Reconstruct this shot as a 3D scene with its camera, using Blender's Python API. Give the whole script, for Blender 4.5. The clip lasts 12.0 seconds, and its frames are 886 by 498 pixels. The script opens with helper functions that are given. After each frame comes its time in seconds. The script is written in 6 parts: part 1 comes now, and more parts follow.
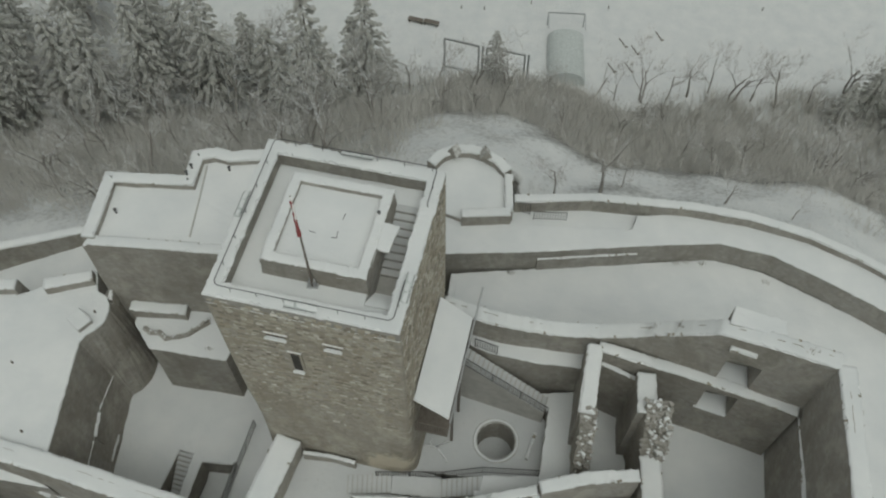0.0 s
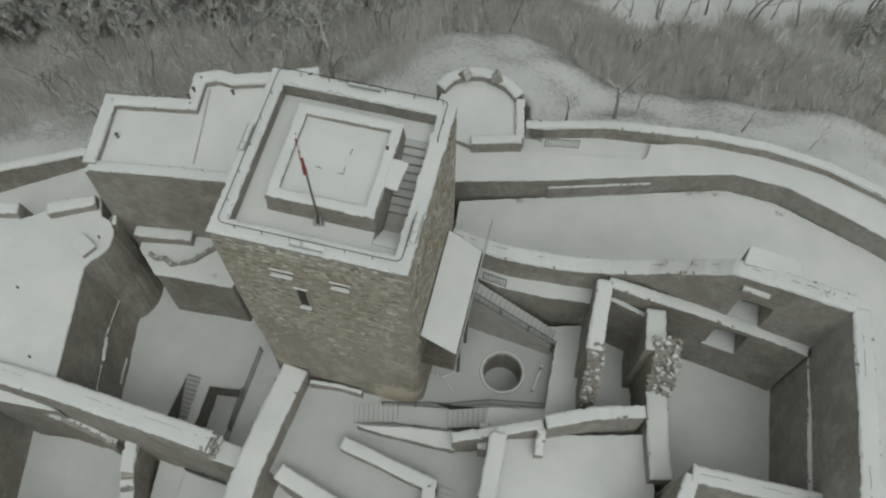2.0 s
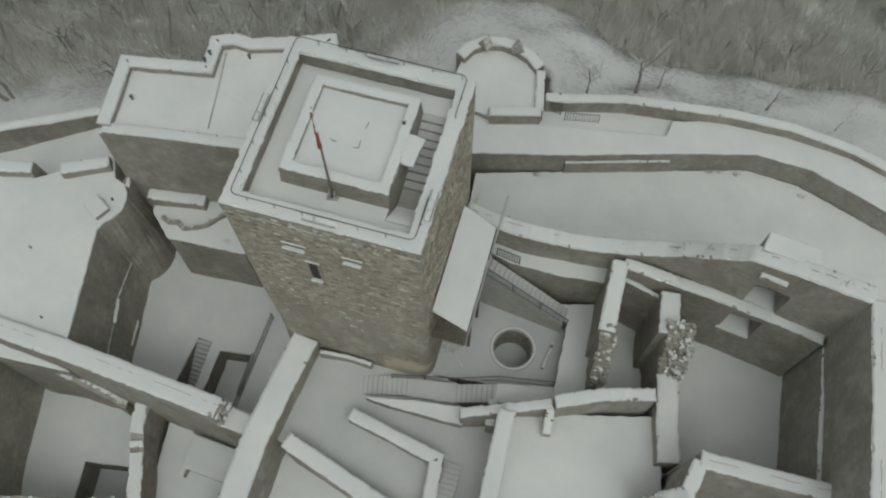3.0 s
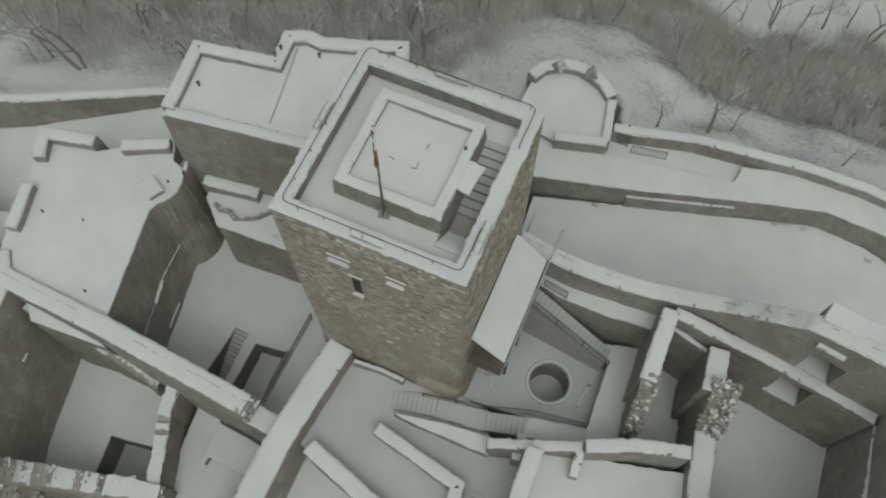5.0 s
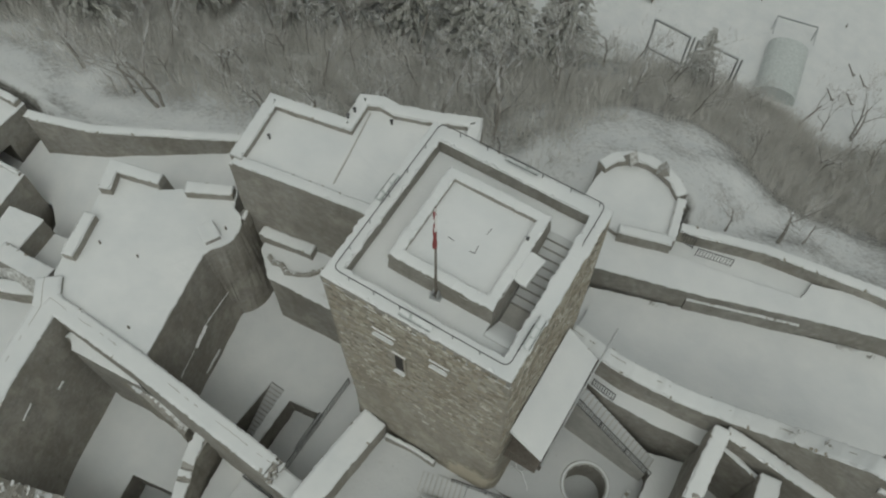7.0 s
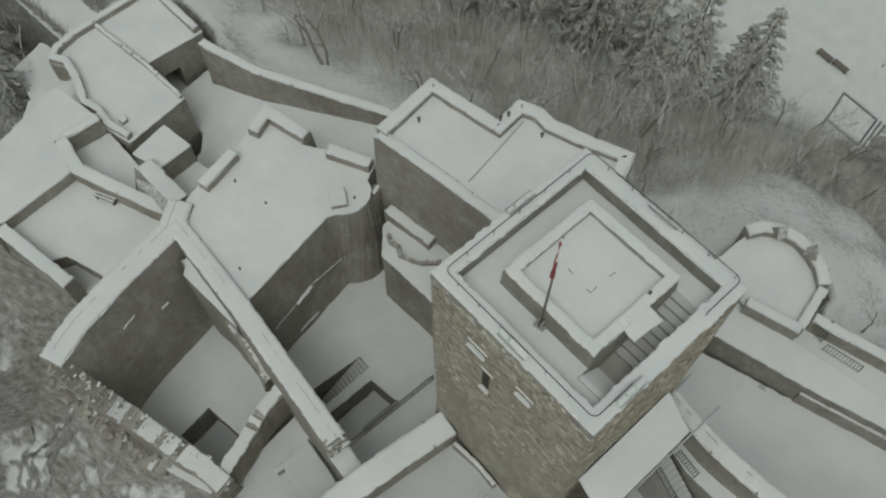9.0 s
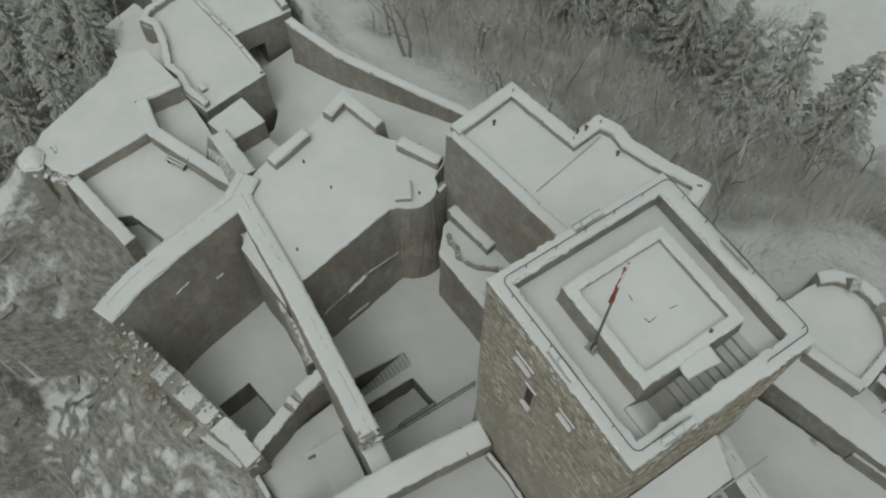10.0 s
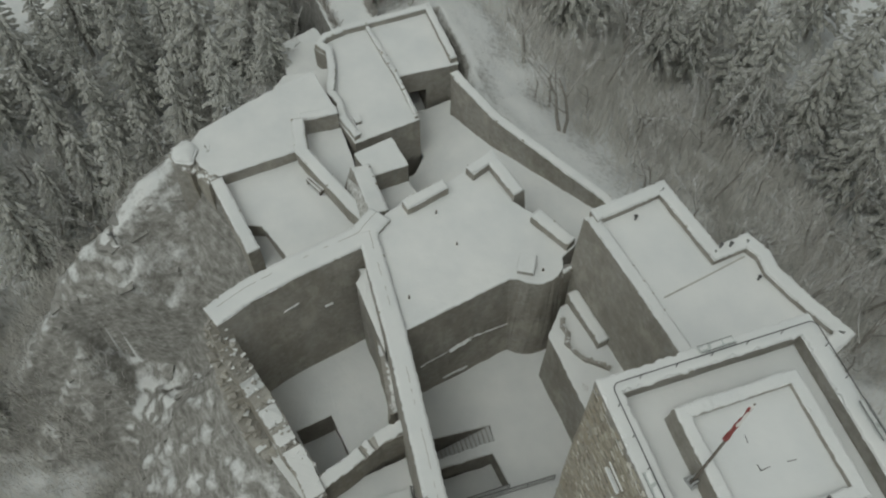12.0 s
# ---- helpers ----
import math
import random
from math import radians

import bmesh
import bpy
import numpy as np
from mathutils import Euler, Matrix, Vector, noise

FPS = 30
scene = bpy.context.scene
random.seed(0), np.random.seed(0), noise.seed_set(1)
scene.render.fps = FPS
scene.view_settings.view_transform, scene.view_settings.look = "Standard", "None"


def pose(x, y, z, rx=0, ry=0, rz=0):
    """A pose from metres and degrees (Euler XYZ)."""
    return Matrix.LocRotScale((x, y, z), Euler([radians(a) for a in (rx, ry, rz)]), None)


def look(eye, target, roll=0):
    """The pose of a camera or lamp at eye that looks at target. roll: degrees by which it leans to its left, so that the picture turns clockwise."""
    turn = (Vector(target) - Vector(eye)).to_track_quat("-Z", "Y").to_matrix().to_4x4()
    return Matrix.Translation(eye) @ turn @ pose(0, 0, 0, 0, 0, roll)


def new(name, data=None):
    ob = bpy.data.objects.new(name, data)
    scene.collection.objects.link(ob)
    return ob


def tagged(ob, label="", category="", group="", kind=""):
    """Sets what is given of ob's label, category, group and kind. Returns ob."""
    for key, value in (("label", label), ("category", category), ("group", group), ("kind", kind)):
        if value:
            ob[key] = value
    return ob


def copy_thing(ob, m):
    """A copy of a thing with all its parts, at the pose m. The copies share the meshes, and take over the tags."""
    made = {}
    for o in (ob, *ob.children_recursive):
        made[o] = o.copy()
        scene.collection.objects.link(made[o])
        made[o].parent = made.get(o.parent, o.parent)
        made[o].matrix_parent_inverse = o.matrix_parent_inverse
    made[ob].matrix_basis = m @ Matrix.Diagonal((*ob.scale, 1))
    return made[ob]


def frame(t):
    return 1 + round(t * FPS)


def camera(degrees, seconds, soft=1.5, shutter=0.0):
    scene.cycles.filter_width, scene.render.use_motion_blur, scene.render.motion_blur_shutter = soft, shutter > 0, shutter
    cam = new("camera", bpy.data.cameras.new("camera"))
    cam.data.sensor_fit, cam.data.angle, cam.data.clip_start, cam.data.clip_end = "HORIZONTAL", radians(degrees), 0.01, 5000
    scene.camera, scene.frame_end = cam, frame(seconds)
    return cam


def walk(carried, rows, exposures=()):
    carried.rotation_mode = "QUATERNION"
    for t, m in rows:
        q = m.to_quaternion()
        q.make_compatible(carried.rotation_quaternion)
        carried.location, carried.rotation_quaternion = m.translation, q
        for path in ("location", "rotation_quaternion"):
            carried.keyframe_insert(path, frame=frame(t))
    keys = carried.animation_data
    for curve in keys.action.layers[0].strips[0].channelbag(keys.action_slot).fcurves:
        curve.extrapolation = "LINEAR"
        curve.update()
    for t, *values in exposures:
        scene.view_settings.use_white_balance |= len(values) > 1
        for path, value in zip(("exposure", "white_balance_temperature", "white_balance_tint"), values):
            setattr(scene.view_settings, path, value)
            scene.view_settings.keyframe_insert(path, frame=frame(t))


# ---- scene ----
cam = camera(54.5, 12.0, soft=2.15)
# seconds, place, pitch, yaw, roll of the gliding drone
ROWS = [
    (0.0, 1.651, 1.008, 58.415, -57.622, 12.916, 0.056),
    (0.5, 1.529, 1.369, 58.342, -58.900, 13.050, 0.074),
    (1.0, 1.447, 1.693, 58.294, -59.456, 13.115, 0.066),
    (1.5, 1.313, 2.108, 58.243, -60.668, 13.325, 0.043),
    (2.0, 1.125, 2.532, 58.202, -63.583, 13.716, 0.118),
    (2.5, 1.021, 2.936, 58.154, -66.028, 14.062, 0.076),
    (3.0, 0.878, 3.413, 58.051, -66.148, 15.841, 0.031),
    (5.0, 0.326, 4.995, 57.647, -66.258, 23.810, -0.317),
    (5.5, 0.127, 5.311, 57.525, -65.424, 25.277, -0.224),
    (6.0, -0.036, 5.618, 57.317, -63.491, 26.402, -0.260),
    (6.5, -0.231, 5.896, 57.184, -62.292, 28.288, -0.138),
    (7.0, -0.425, 6.169, 56.998, -62.078, 31.490, -0.138),
    (9.0, -1.111, 7.008, 56.309, -62.097, 48.253, -0.087),
    (9.5, -1.361, 7.134, 56.062, -62.114, 52.521, 0.053),
    (10.0, -1.574, 7.263, 55.738, -62.083, 56.391, 0.083),
    (10.5, -1.865, 7.313, 55.587, -62.183, 59.986, 0.247),
    (11.0, -2.137, 7.336, 55.446, -62.241, 63.696, 0.346),
    (11.5, -2.413, 7.351, 55.209, -60.944, 67.680, 0.367),
    (12.0, -2.641, 7.401, 54.987, -58.078, 71.448, 0.315),
]
GLIDE = [(t, pose(x, y, z, 90 + pitch, 0, yaw) @ pose(0, 0, 0, 0, 0, roll)) for t, x, y, z, pitch, yaw, roll in ROWS]
walk(cam, GLIDE, [(0.0, -0.42, 6500, 0), (5.0, -0.5, 6500, 0), (12.0, -0.52, 6500, 0)])

# ---- overcast winter daylight ----
world = bpy.data.worlds.new("overcast_sky")
scene.world = world
world.use_nodes = True
wt = world.node_tree
wt.nodes.clear()
sky = wt.nodes.new("ShaderNodeTexSky")
sky.sky_type = "NISHITA"
sky.sun_disc = False
sky.sun_elevation = radians(66)
sky.sun_rotation = radians(150)
sky.air_density, sky.dust_density, sky.ozone_density = 1.0, 6.0, 0.6
cloud = wt.nodes.new("ShaderNodeHueSaturation")
cloud.inputs["Saturation"].default_value = 0.15
glow = wt.nodes.new("ShaderNodeBackground")
glow.inputs["Strength"].default_value = 0.1
wo = wt.nodes.new("ShaderNodeOutputWorld")
wt.links.new(sky.outputs[0], cloud.inputs["Color"])
wt.links.new(cloud.outputs[0], glow.inputs["Color"])
wt.links.new(glow.outputs[0], wo.inputs["Surface"])

sun_data = bpy.data.lights.new("veiled_sun", "SUN")
sun_data.energy, sun_data.angle, sun_data.color = 0.5, radians(150), (1.0, 0.985, 0.96)
veiled_sun = new("veiled_sun", sun_data)
veiled_sun.matrix_world = look((0, 0, 100), (Vector((-0.2, 0.35, -0.91)) * 100) + Vector((0, 0, 100)))

# ---- materials ----
def nodes_of(name):
    m = bpy.data.materials.new(name)
    m.use_nodes = True
    t = m.node_tree
    return m, t, t.nodes["Principled BSDF"]


def ramp(t, fac, stops):
    r = t.nodes.new("ShaderNodeValToRGB")
    r.color_ramp.elements[0].position, r.color_ramp.elements[1].position = stops[0][0], stops[-1][0]
    r.color_ramp.elements[0].color, r.color_ramp.elements[1].color = (*stops[0][1], 1), (*stops[-1][1], 1)
    for p, c in stops[1:-1]:
        e = r.color_ramp.elements.new(p)
        e.color = (*c, 1)
    t.links.new(fac, r.inputs[0])
    return r.outputs[0]


def position(t, scale=(1, 1, 1)):
    g = t.nodes.new("ShaderNodeNewGeometry")
    m = t.nodes.new("ShaderNodeMapping")
    m.inputs["Scale"].default_value = scale
    t.links.new(g.outputs["Position"], m.inputs["Vector"])
    return m.outputs[0]


def noise_of(t, vec, scale, detail=4.0, rough=0.55):
    n = t.nodes.new("ShaderNodeTexNoise")
    n.inputs["Scale"].default_value, n.inputs["Detail"].default_value, n.inputs["Roughness"].default_value = scale, detail, rough
    t.links.new(vec, n.inputs["Vector"])
    return n.outputs["Fac"]


def mixed(t, fac, a, b, blend="MIX"):
    m = t.nodes.new("ShaderNodeMix")
    m.data_type, m.blend_type = "RGBA", blend
    for sock, val in ((m.inputs[0], fac), (m.inputs[6], a), (m.inputs[7], b)):
        if isinstance(val, (int, float)):
            sock.default_value = val
        elif isinstance(val, tuple):
            sock.default_value = (*val, 1)
        else:
            t.links.new(val, sock)
    return m.outputs[2]


def calc(t, op, a, b=0.0):
    m = t.nodes.new("ShaderNodeMath")
    m.operation = op
    for sock, val in zip(m.inputs, (a, b)):
        if isinstance(val, (int, float)):
            sock.default_value = val
        else:
            t.links.new(val, sock)
    return m.outputs[0]


def bumped(t, bsdf, height, strength, distance):
    b = t.nodes.new("ShaderNodeBump")
    b.inputs["Strength"].default_value, b.inputs["Distance"].default_value = strength, distance
    t.links.new(height, b.inputs["Height"])
    t.links.new(b.outputs[0], bsdf.inputs["Normal"])


def upward(t):
    g = t.nodes.new("ShaderNodeNewGeometry")
    s = t.nodes.new("ShaderNodeSeparateXYZ")
    t.links.new(g.outputs["Normal"], s.inputs[0])
    return s.outputs[2]


def make_snow(name, grit=0.0, tone=1.0):
    m, t, b = nodes_of(name)
    v = position(t)
    big, fine = noise_of(t, v, 0.35, 3), noise_of(t, v, 14.0, 5, 0.65)
    col = ramp(t, big, ((0.3, (0.66 * tone, 0.675 * tone, 0.68 * tone)), (0.7, (0.75 * tone, 0.755 * tone, 0.75 * tone))))
    col = mixed(t, calc(t, "MULTIPLY", fine, 0.14), col, (0.60 * tone, 0.62 * tone, 0.64 * tone))
    if grit:
        speck = ramp(t, noise_of(t, v, 3.1, 6, 0.7), ((0.60, (0, 0, 0)), (0.72, (1, 1, 1))))
        col = mixed(t, calc(t, "MULTIPLY", speck, grit), col, (0.22, 0.19, 0.15))
    t.links.new(col, b.inputs["Base Color"])
    b.inputs["Roughness"].default_value = 0.85
    b.inputs["Specular IOR Level"].default_value = 0.2
    h = calc(t, "ADD", calc(t, "ADD", calc(t, "MULTIPLY", noise_of(t, v, 0.9, 4), 1.0), calc(t, "MULTIPLY", noise_of(t, v, 4.5, 4, 0.6), 0.3)), calc(t, "MULTIPLY", fine, 0.12))
    bumped(t, b, h, 0.42, 0.12)
    return m


def make_masonry(name, light=1.0, warm=1.0, stones=3.0, dust=0.35, stained=0.6, snowed=1.0, bare=None, plain=0.5):
    """Rubble masonry: uneven stones in rough courses, pale joints, stains, snow dusting on small ledges."""
    m, t, b = nodes_of(name)
    warp = noise_of(t, position(t), 1.3, 3)
    vv = t.nodes.new("ShaderNodeVectorMath")
    vv.operation = "ADD"
    wc = t.nodes.new("ShaderNodeCombineXYZ")
    w = calc(t, "MULTIPLY", warp, 0.5)
    for s in wc.inputs:
        t.links.new(w, s)
    t.links.new(position(t, (stones, stones, stones * 1.45)), vv.inputs[0])
    t.links.new(wc.outputs[0], vv.inputs[1])
    vor = t.nodes.new("ShaderNodeTexVoronoi")
    vor.inputs["Scale"].default_value = 1.0
    t.links.new(vv.outputs[0], vor.inputs["Vector"])
    edge = t.nodes.new("ShaderNodeTexVoronoi")
    edge.feature = "DISTANCE_TO_EDGE"
    edge.inputs["Scale"].default_value = 1.0
    t.links.new(vv.outputs[0], edge.inputs["Vector"])
    sep = t.nodes.new("ShaderNodeSeparateColor")
    t.links.new(vor.outputs["Color"], sep.inputs[0])
    def c(r, g, bl):
        k = (r + g + bl) / 3
        return tuple((k + (v - k) * warm) * light for v in (r, g, bl))
    col = ramp(t, sep.outputs[0], ((0.0, c(0.225, 0.205, 0.17)), (0.35, c(0.26, 0.236, 0.19)), (0.65, c(0.285, 0.255, 0.202)), (1.0, c(0.32, 0.295, 0.243))))
    pale = ramp(t, sep.outputs[1], ((0.90, (0, 0, 0)), (0.93, (1, 1, 1))))
    col = mixed(t, calc(t, "MULTIPLY", pale, 0.4), col, c(0.46, 0.435, 0.38))
    joint = ramp(t, edge.outputs["Distance"], ((0.02, (1, 1, 1)), (0.09, (0, 0, 0))))
    col = mixed(t, calc(t, "MULTIPLY", joint, 0.35), col, c(0.34, 0.32, 0.28))
    col = mixed(t, plain, col, c(0.285, 0.262, 0.215))
    stain = ramp(t, noise_of(t, position(t, (1, 1, 0.45)), 0.45, 5, 0.6), ((0.36, (0, 0, 0)), (0.62, (1, 1, 1))))
    col = mixed(t, calc(t, "MULTIPLY", stain, stained), col, c(0.195, 0.162, 0.11))
    grey = ramp(t, noise_of(t, position(t), 1.7, 5, 0.65), ((0.5, (0, 0, 0)), (0.75, (1, 1, 1))))
    col = mixed(t, calc(t, "MULTIPLY", grey, 0.4), col, c(0.36, 0.35, 0.33))
    wash = ramp(t, noise_of(t, position(t, (1, 1, 0.7)), 0.62, 6, 0.62), ((0.53, (0, 0, 0)), (0.66, (1, 1, 1))))
    col = mixed(t, calc(t, "MULTIPLY", wash, 0.5), col, c(0.4, 0.365, 0.28))
    moss = ramp(t, noise_of(t, position(t, (1.3, 1.3, 0.6)), 0.95, 6, 0.66), ((0.56, (0, 0, 0)), (0.68, (1, 1, 1))))
    col = mixed(t, calc(t, "MULTIPLY", moss, 0.45), col, c(0.15, 0.145, 0.1))
    up = ramp(t, calc(t, "ADD", upward(t), calc(t, "MULTIPLY", noise_of(t, position(t), 4.0, 4), 0.5)), ((0.62, (0, 0, 0)), (0.85, (1, 1, 1))))
    col = mixed(t, calc(t, "MULTIPLY", up, snowed), col, (0.8, 0.81, 0.81))
    fleck = ramp(t, noise_of(t, position(t, (1, 1, 3.0)), 2.2, 5, 0.7), ((0.66, (0, 0, 0)), (0.72, (1, 1, 1))))
    col = mixed(t, calc(t, "MULTIPLY", fleck, dust), col, (0.7, 0.71, 0.7))
    if bare:
        at = t.nodes.new("ShaderNodeNewGeometry")
        far = t.nodes.new("ShaderNodeVectorMath")
        far.operation = "DISTANCE"
        far.inputs[1].default_value = bare
        t.links.new(at.outputs["Position"], far.inputs[0])
        lime = ramp(t, calc(t, "MULTIPLY", calc(t, "ADD", far.outputs["Value"], calc(t, "MULTIPLY", noise_of(t, position(t), 1.1, 5, 0.65), 3.2)), 0.2), ((0.56, (1, 1, 1)), (0.66, (0, 0, 0))))
        col = mixed(t, calc(t, "MULTIPLY", lime, 0.75), col, (0.56, 0.5, 0.39))
    t.links.new(col, b.inputs["Base Color"])
    b.inputs["Roughness"].default_value = 0.92
    h = calc(t, "ADD", ramp(t, edge.outputs["Distance"], ((0.0, (0, 0, 0)), (0.16, (1, 1, 1)))), calc(t, "MULTIPLY", noise_of(t, position(t), 9.0, 5), 0.6))
    bumped(t, b, h, 0.36 - 0.36 * plain, 0.05)
    return m


def make_stone_piece(name, island):
    m, t, b = nodes_of(name)
    if island:
        g = t.nodes.new("ShaderNodeNewGeometry")
        rnd = g.outputs["Random Per Island"]
    else:
        g = t.nodes.new("ShaderNodeObjectInfo")
        rnd = g.outputs["Random"]
    col = ramp(t, rnd, ((0.0, (0.13, 0.118, 0.1)), (0.2, (0.26, 0.235, 0.185)), (0.5, (0.36, 0.325, 0.26)), (0.75, (0.43, 0.41, 0.34)), (0.9, (0.52, 0.5, 0.44)), (1.0, (0.7, 0.68, 0.63))))
    n = noise_of(t, position(t), 7.0, 5, 0.65)
    col = mixed(t, calc(t, "MULTIPLY", n, 0.3), col, (0.33, 0.305, 0.255))
    st = ramp(t, noise_of(t, position(t, (1, 1, 0.5)), 0.5, 5, 0.6), ((0.40, (0, 0, 0)), (0.65, (1, 1, 1))))
    col = mixed(t, calc(t, "MULTIPLY", st, 0.4), col, (0.27, 0.225, 0.16))
    up = ramp(t, calc(t, "ADD", upward(t), calc(t, "MULTIPLY", n, 0.4)), ((1.0, (0, 0, 0)), (1.35, (1, 1, 1))))
    col = mixed(t, up, col, (0.7, 0.71, 0.71))
    t.links.new(col, b.inputs["Base Color"])
    b.inputs["Roughness"].default_value = 0.9
    bumped(t, b, noise_of(t, position(t), 16.0, 6, 0.6), 0.5, 0.03)
    return m


def make_plain(name, a, c, scale=3.0, rough=0.7, metal=0.0, bump=0.02, dusting=0.0):
    m, t, b = nodes_of(name)
    v = position(t)
    n = noise_of(t, v, scale, 5, 0.6)
    col = ramp(t, n, ((0.3, a), (0.7, c)))
    if dusting:
        up = ramp(t, calc(t, "ADD", upward(t), calc(t, "MULTIPLY", noise_of(t, v, 2.5, 5, 0.65), 0.8)), ((1.15 - dusting, (0, 0, 0)), (1.4 - dusting, (1, 1, 1))))
        col = mixed(t, up, col, (0.78, 0.79, 0.8))
    t.links.new(col, b.inputs["Base Color"])
    b.inputs["Roughness"].default_value, b.inputs["Metallic"].default_value = rough, metal
    if bump:
        bumped(t, b, noise_of(t, v, scale * 5, 5), 0.5, bump)
    return m


def make_ground():
    """Snow on the gentle parts of the hill, bare rock and brown litter on the steep ones."""
    m, t, b = nodes_of("snowy_hillside")
    v = position(t)
    rock = ramp(t, noise_of(t, position(t, (1, 1, 1.6)), 1.1, 8, 0.68), ((0.32, (0.14, 0.135, 0.122)), (0.5, (0.27, 0.262, 0.245)), (0.68, (0.44, 0.432, 0.415))))
    snow = ramp(t, noise_of(t, v, 0.5, 4), ((0.3, (0.62, 0.635, 0.64)), (0.7, (0.70, 0.705, 0.70))))
    patch = calc(t, "ADD", calc(t, "MULTIPLY", upward(t), 1.0), calc(t, "MULTIPLY", calc(t, "SUBTRACT", noise_of(t, v, 2.4, 8, 0.7), 0.5), 0.6))
    cover = ramp(t, patch, ((0.66, (0, 0, 0)), (0.9, (1, 1, 1))))
    col = mixed(t, cover, rock, snow)
    tuft = ramp(t, noise_of(t, v, 2.3, 7, 0.72), ((0.62, (0, 0, 0)), (0.70, (1, 1, 1))))
    slope = ramp(t, upward(t), ((0.9, (1, 1, 1)), (0.985, (0.12, 0.12, 0.12))))
    col = mixed(t, calc(t, "MULTIPLY", calc(t, "MULTIPLY", tuft, slope), 0.5), col, (0.19, 0.165, 0.13))
    t.links.new(col, b.inputs["Base Color"])
    b.inputs["Roughness"].default_value = 0.9
    bumped(t, b, noise_of(t, v, 1.6, 9, 0.7), 0.6, 0.3)
    return m


SNOW = make_snow("fresh_snow")
# Gritty trodden snow; its lower tone also paints in the shade of enclosed courts.
SNOW_THIN_SHADED = make_snow("trodden_shaded_snow", 0.25, 0.77)
# Bough snow, dulled so that its colour holds the haze over the trees.
HAZED_SNOW = make_snow("hazed_bough_snow", 0.0, 0.78)
MASONRY = make_masonry("rubble_masonry", 1.32, 0.5)
MASONRY_DARK = make_masonry("weathered_masonry", 1.2, 0.45, 2.6, 0.2)
MASONRY_BARE = make_masonry("bare_wall_core", 1.2, 0.6, 3.2, 0.25, 0.6, 0.15)
TOWER_WALL = make_masonry("tower_masonry", 1.28, 0.75, 3.4, 0.12, 0.65, bare=(-5.3, 16.9, 7.2), plain=0.25)
STONE_ISLAND = make_stone_piece("tower_stone_mixed", True)
STONE_SINGLE = make_stone_piece("tower_stone", False)
CONCRETE = make_plain("grey_concrete", (0.38, 0.37, 0.345), (0.5, 0.49, 0.46), 1.4, 0.85, 0, 0.02)
IRON = make_plain("dark_iron", (0.10, 0.10, 0.105), (0.18, 0.175, 0.17), 6.0, 0.5, 0.6, 0.004)
STEEL = make_plain("galvanised_steel", (0.42, 0.43, 0.44), (0.55, 0.56, 0.56), 6.0, 0.45, 0.7, 0.003)
TIMBER = make_plain("brown_timber", (0.12, 0.105, 0.088), (0.2, 0.175, 0.148), 5.0, 0.75, 0, 0.01)
PANEL = make_plain("frosted_panel", (0.42, 0.45, 0.44), (0.58, 0.61, 0.60), 4.0, 0.35, 0, 0.002)
RED = make_plain("red_cloth", (0.2, 0.045, 0.045), (0.28, 0.065, 0.06), 4.0, 0.8, 0, 0.005)
WHITE_CLOTH = make_plain("white_cloth", (0.72, 0.71, 0.69), (0.8, 0.79, 0.77), 4.0, 0.8, 0, 0.005)
# Tree and brush colours are paled to stand for haze as well as rime.
BARK = make_plain("rime_haze_bark", (0.24, 0.222, 0.2), (0.38, 0.36, 0.33), 2.5, 0.9, 0, 0.01, 0.35)
TWIG = make_plain("rime_haze_twigs", (0.36, 0.34, 0.312), (0.52, 0.5, 0.47), 0.6, 0.9, 0, 0.0, 0.2)
NEEDLES = make_plain("frost_haze_needles", (0.36, 0.358, 0.328), (0.52, 0.516, 0.48), 1.8, 0.8, 0, 0.0)
BRUSHWOOD = make_plain("rime_haze_brushwood", (0.54, 0.522, 0.485), (0.72, 0.705, 0.67), 0.5, 0.9, 0, 0.0, 0.25)
SLIT_SHADE = make_plain("painted_slit_shade", (0.035, 0.032, 0.028), (0.06, 0.055, 0.05), 3.0, 0.95, 0, 0.02)
HILL = make_ground()
EARTH = make_plain("damp_rubble_fill", (0.22, 0.2, 0.16), (0.36, 0.335, 0.28), 0.9, 0.95, 0, 0.08)
ROCK = make_plain("grey_crag_rock", (0.19, 0.185, 0.172), (0.36, 0.352, 0.335), 1.6, 0.92, 0, 0.06, 0.15)


# ---- building helpers ----
def mesh_of(name, bm, material):
    bmesh.ops.recalc_face_normals(bm, faces=bm.faces[:])
    me = bpy.data.meshes.new(name)
    bm.to_mesh(me)
    bm.free()
    me.materials.append(material)
    return me


def part(name, bm, material, parent, label=""):
    ob = new(name, mesh_of(name, bm, material))
    if parent:
        ob.parent = parent
    if label:
        tagged(ob, label)
    return ob


def solid(name, bm, material, label, category, group="", kind=""):
    return tagged(part(name, bm, material, None), label, category, group, kind)


def empty(name, at, label, category, group="", kind=""):
    ob = new(name)
    ob.empty_display_size = 0.3
    ob.location = at
    return tagged(ob, label, category, group, kind)


def under(ob, parent):
    """Keep the place of ob, built in world metres, when it becomes a part of parent."""
    ob.parent = parent
    ob.matrix_parent_inverse = Matrix.Translation(parent.location).inverted()
    return ob


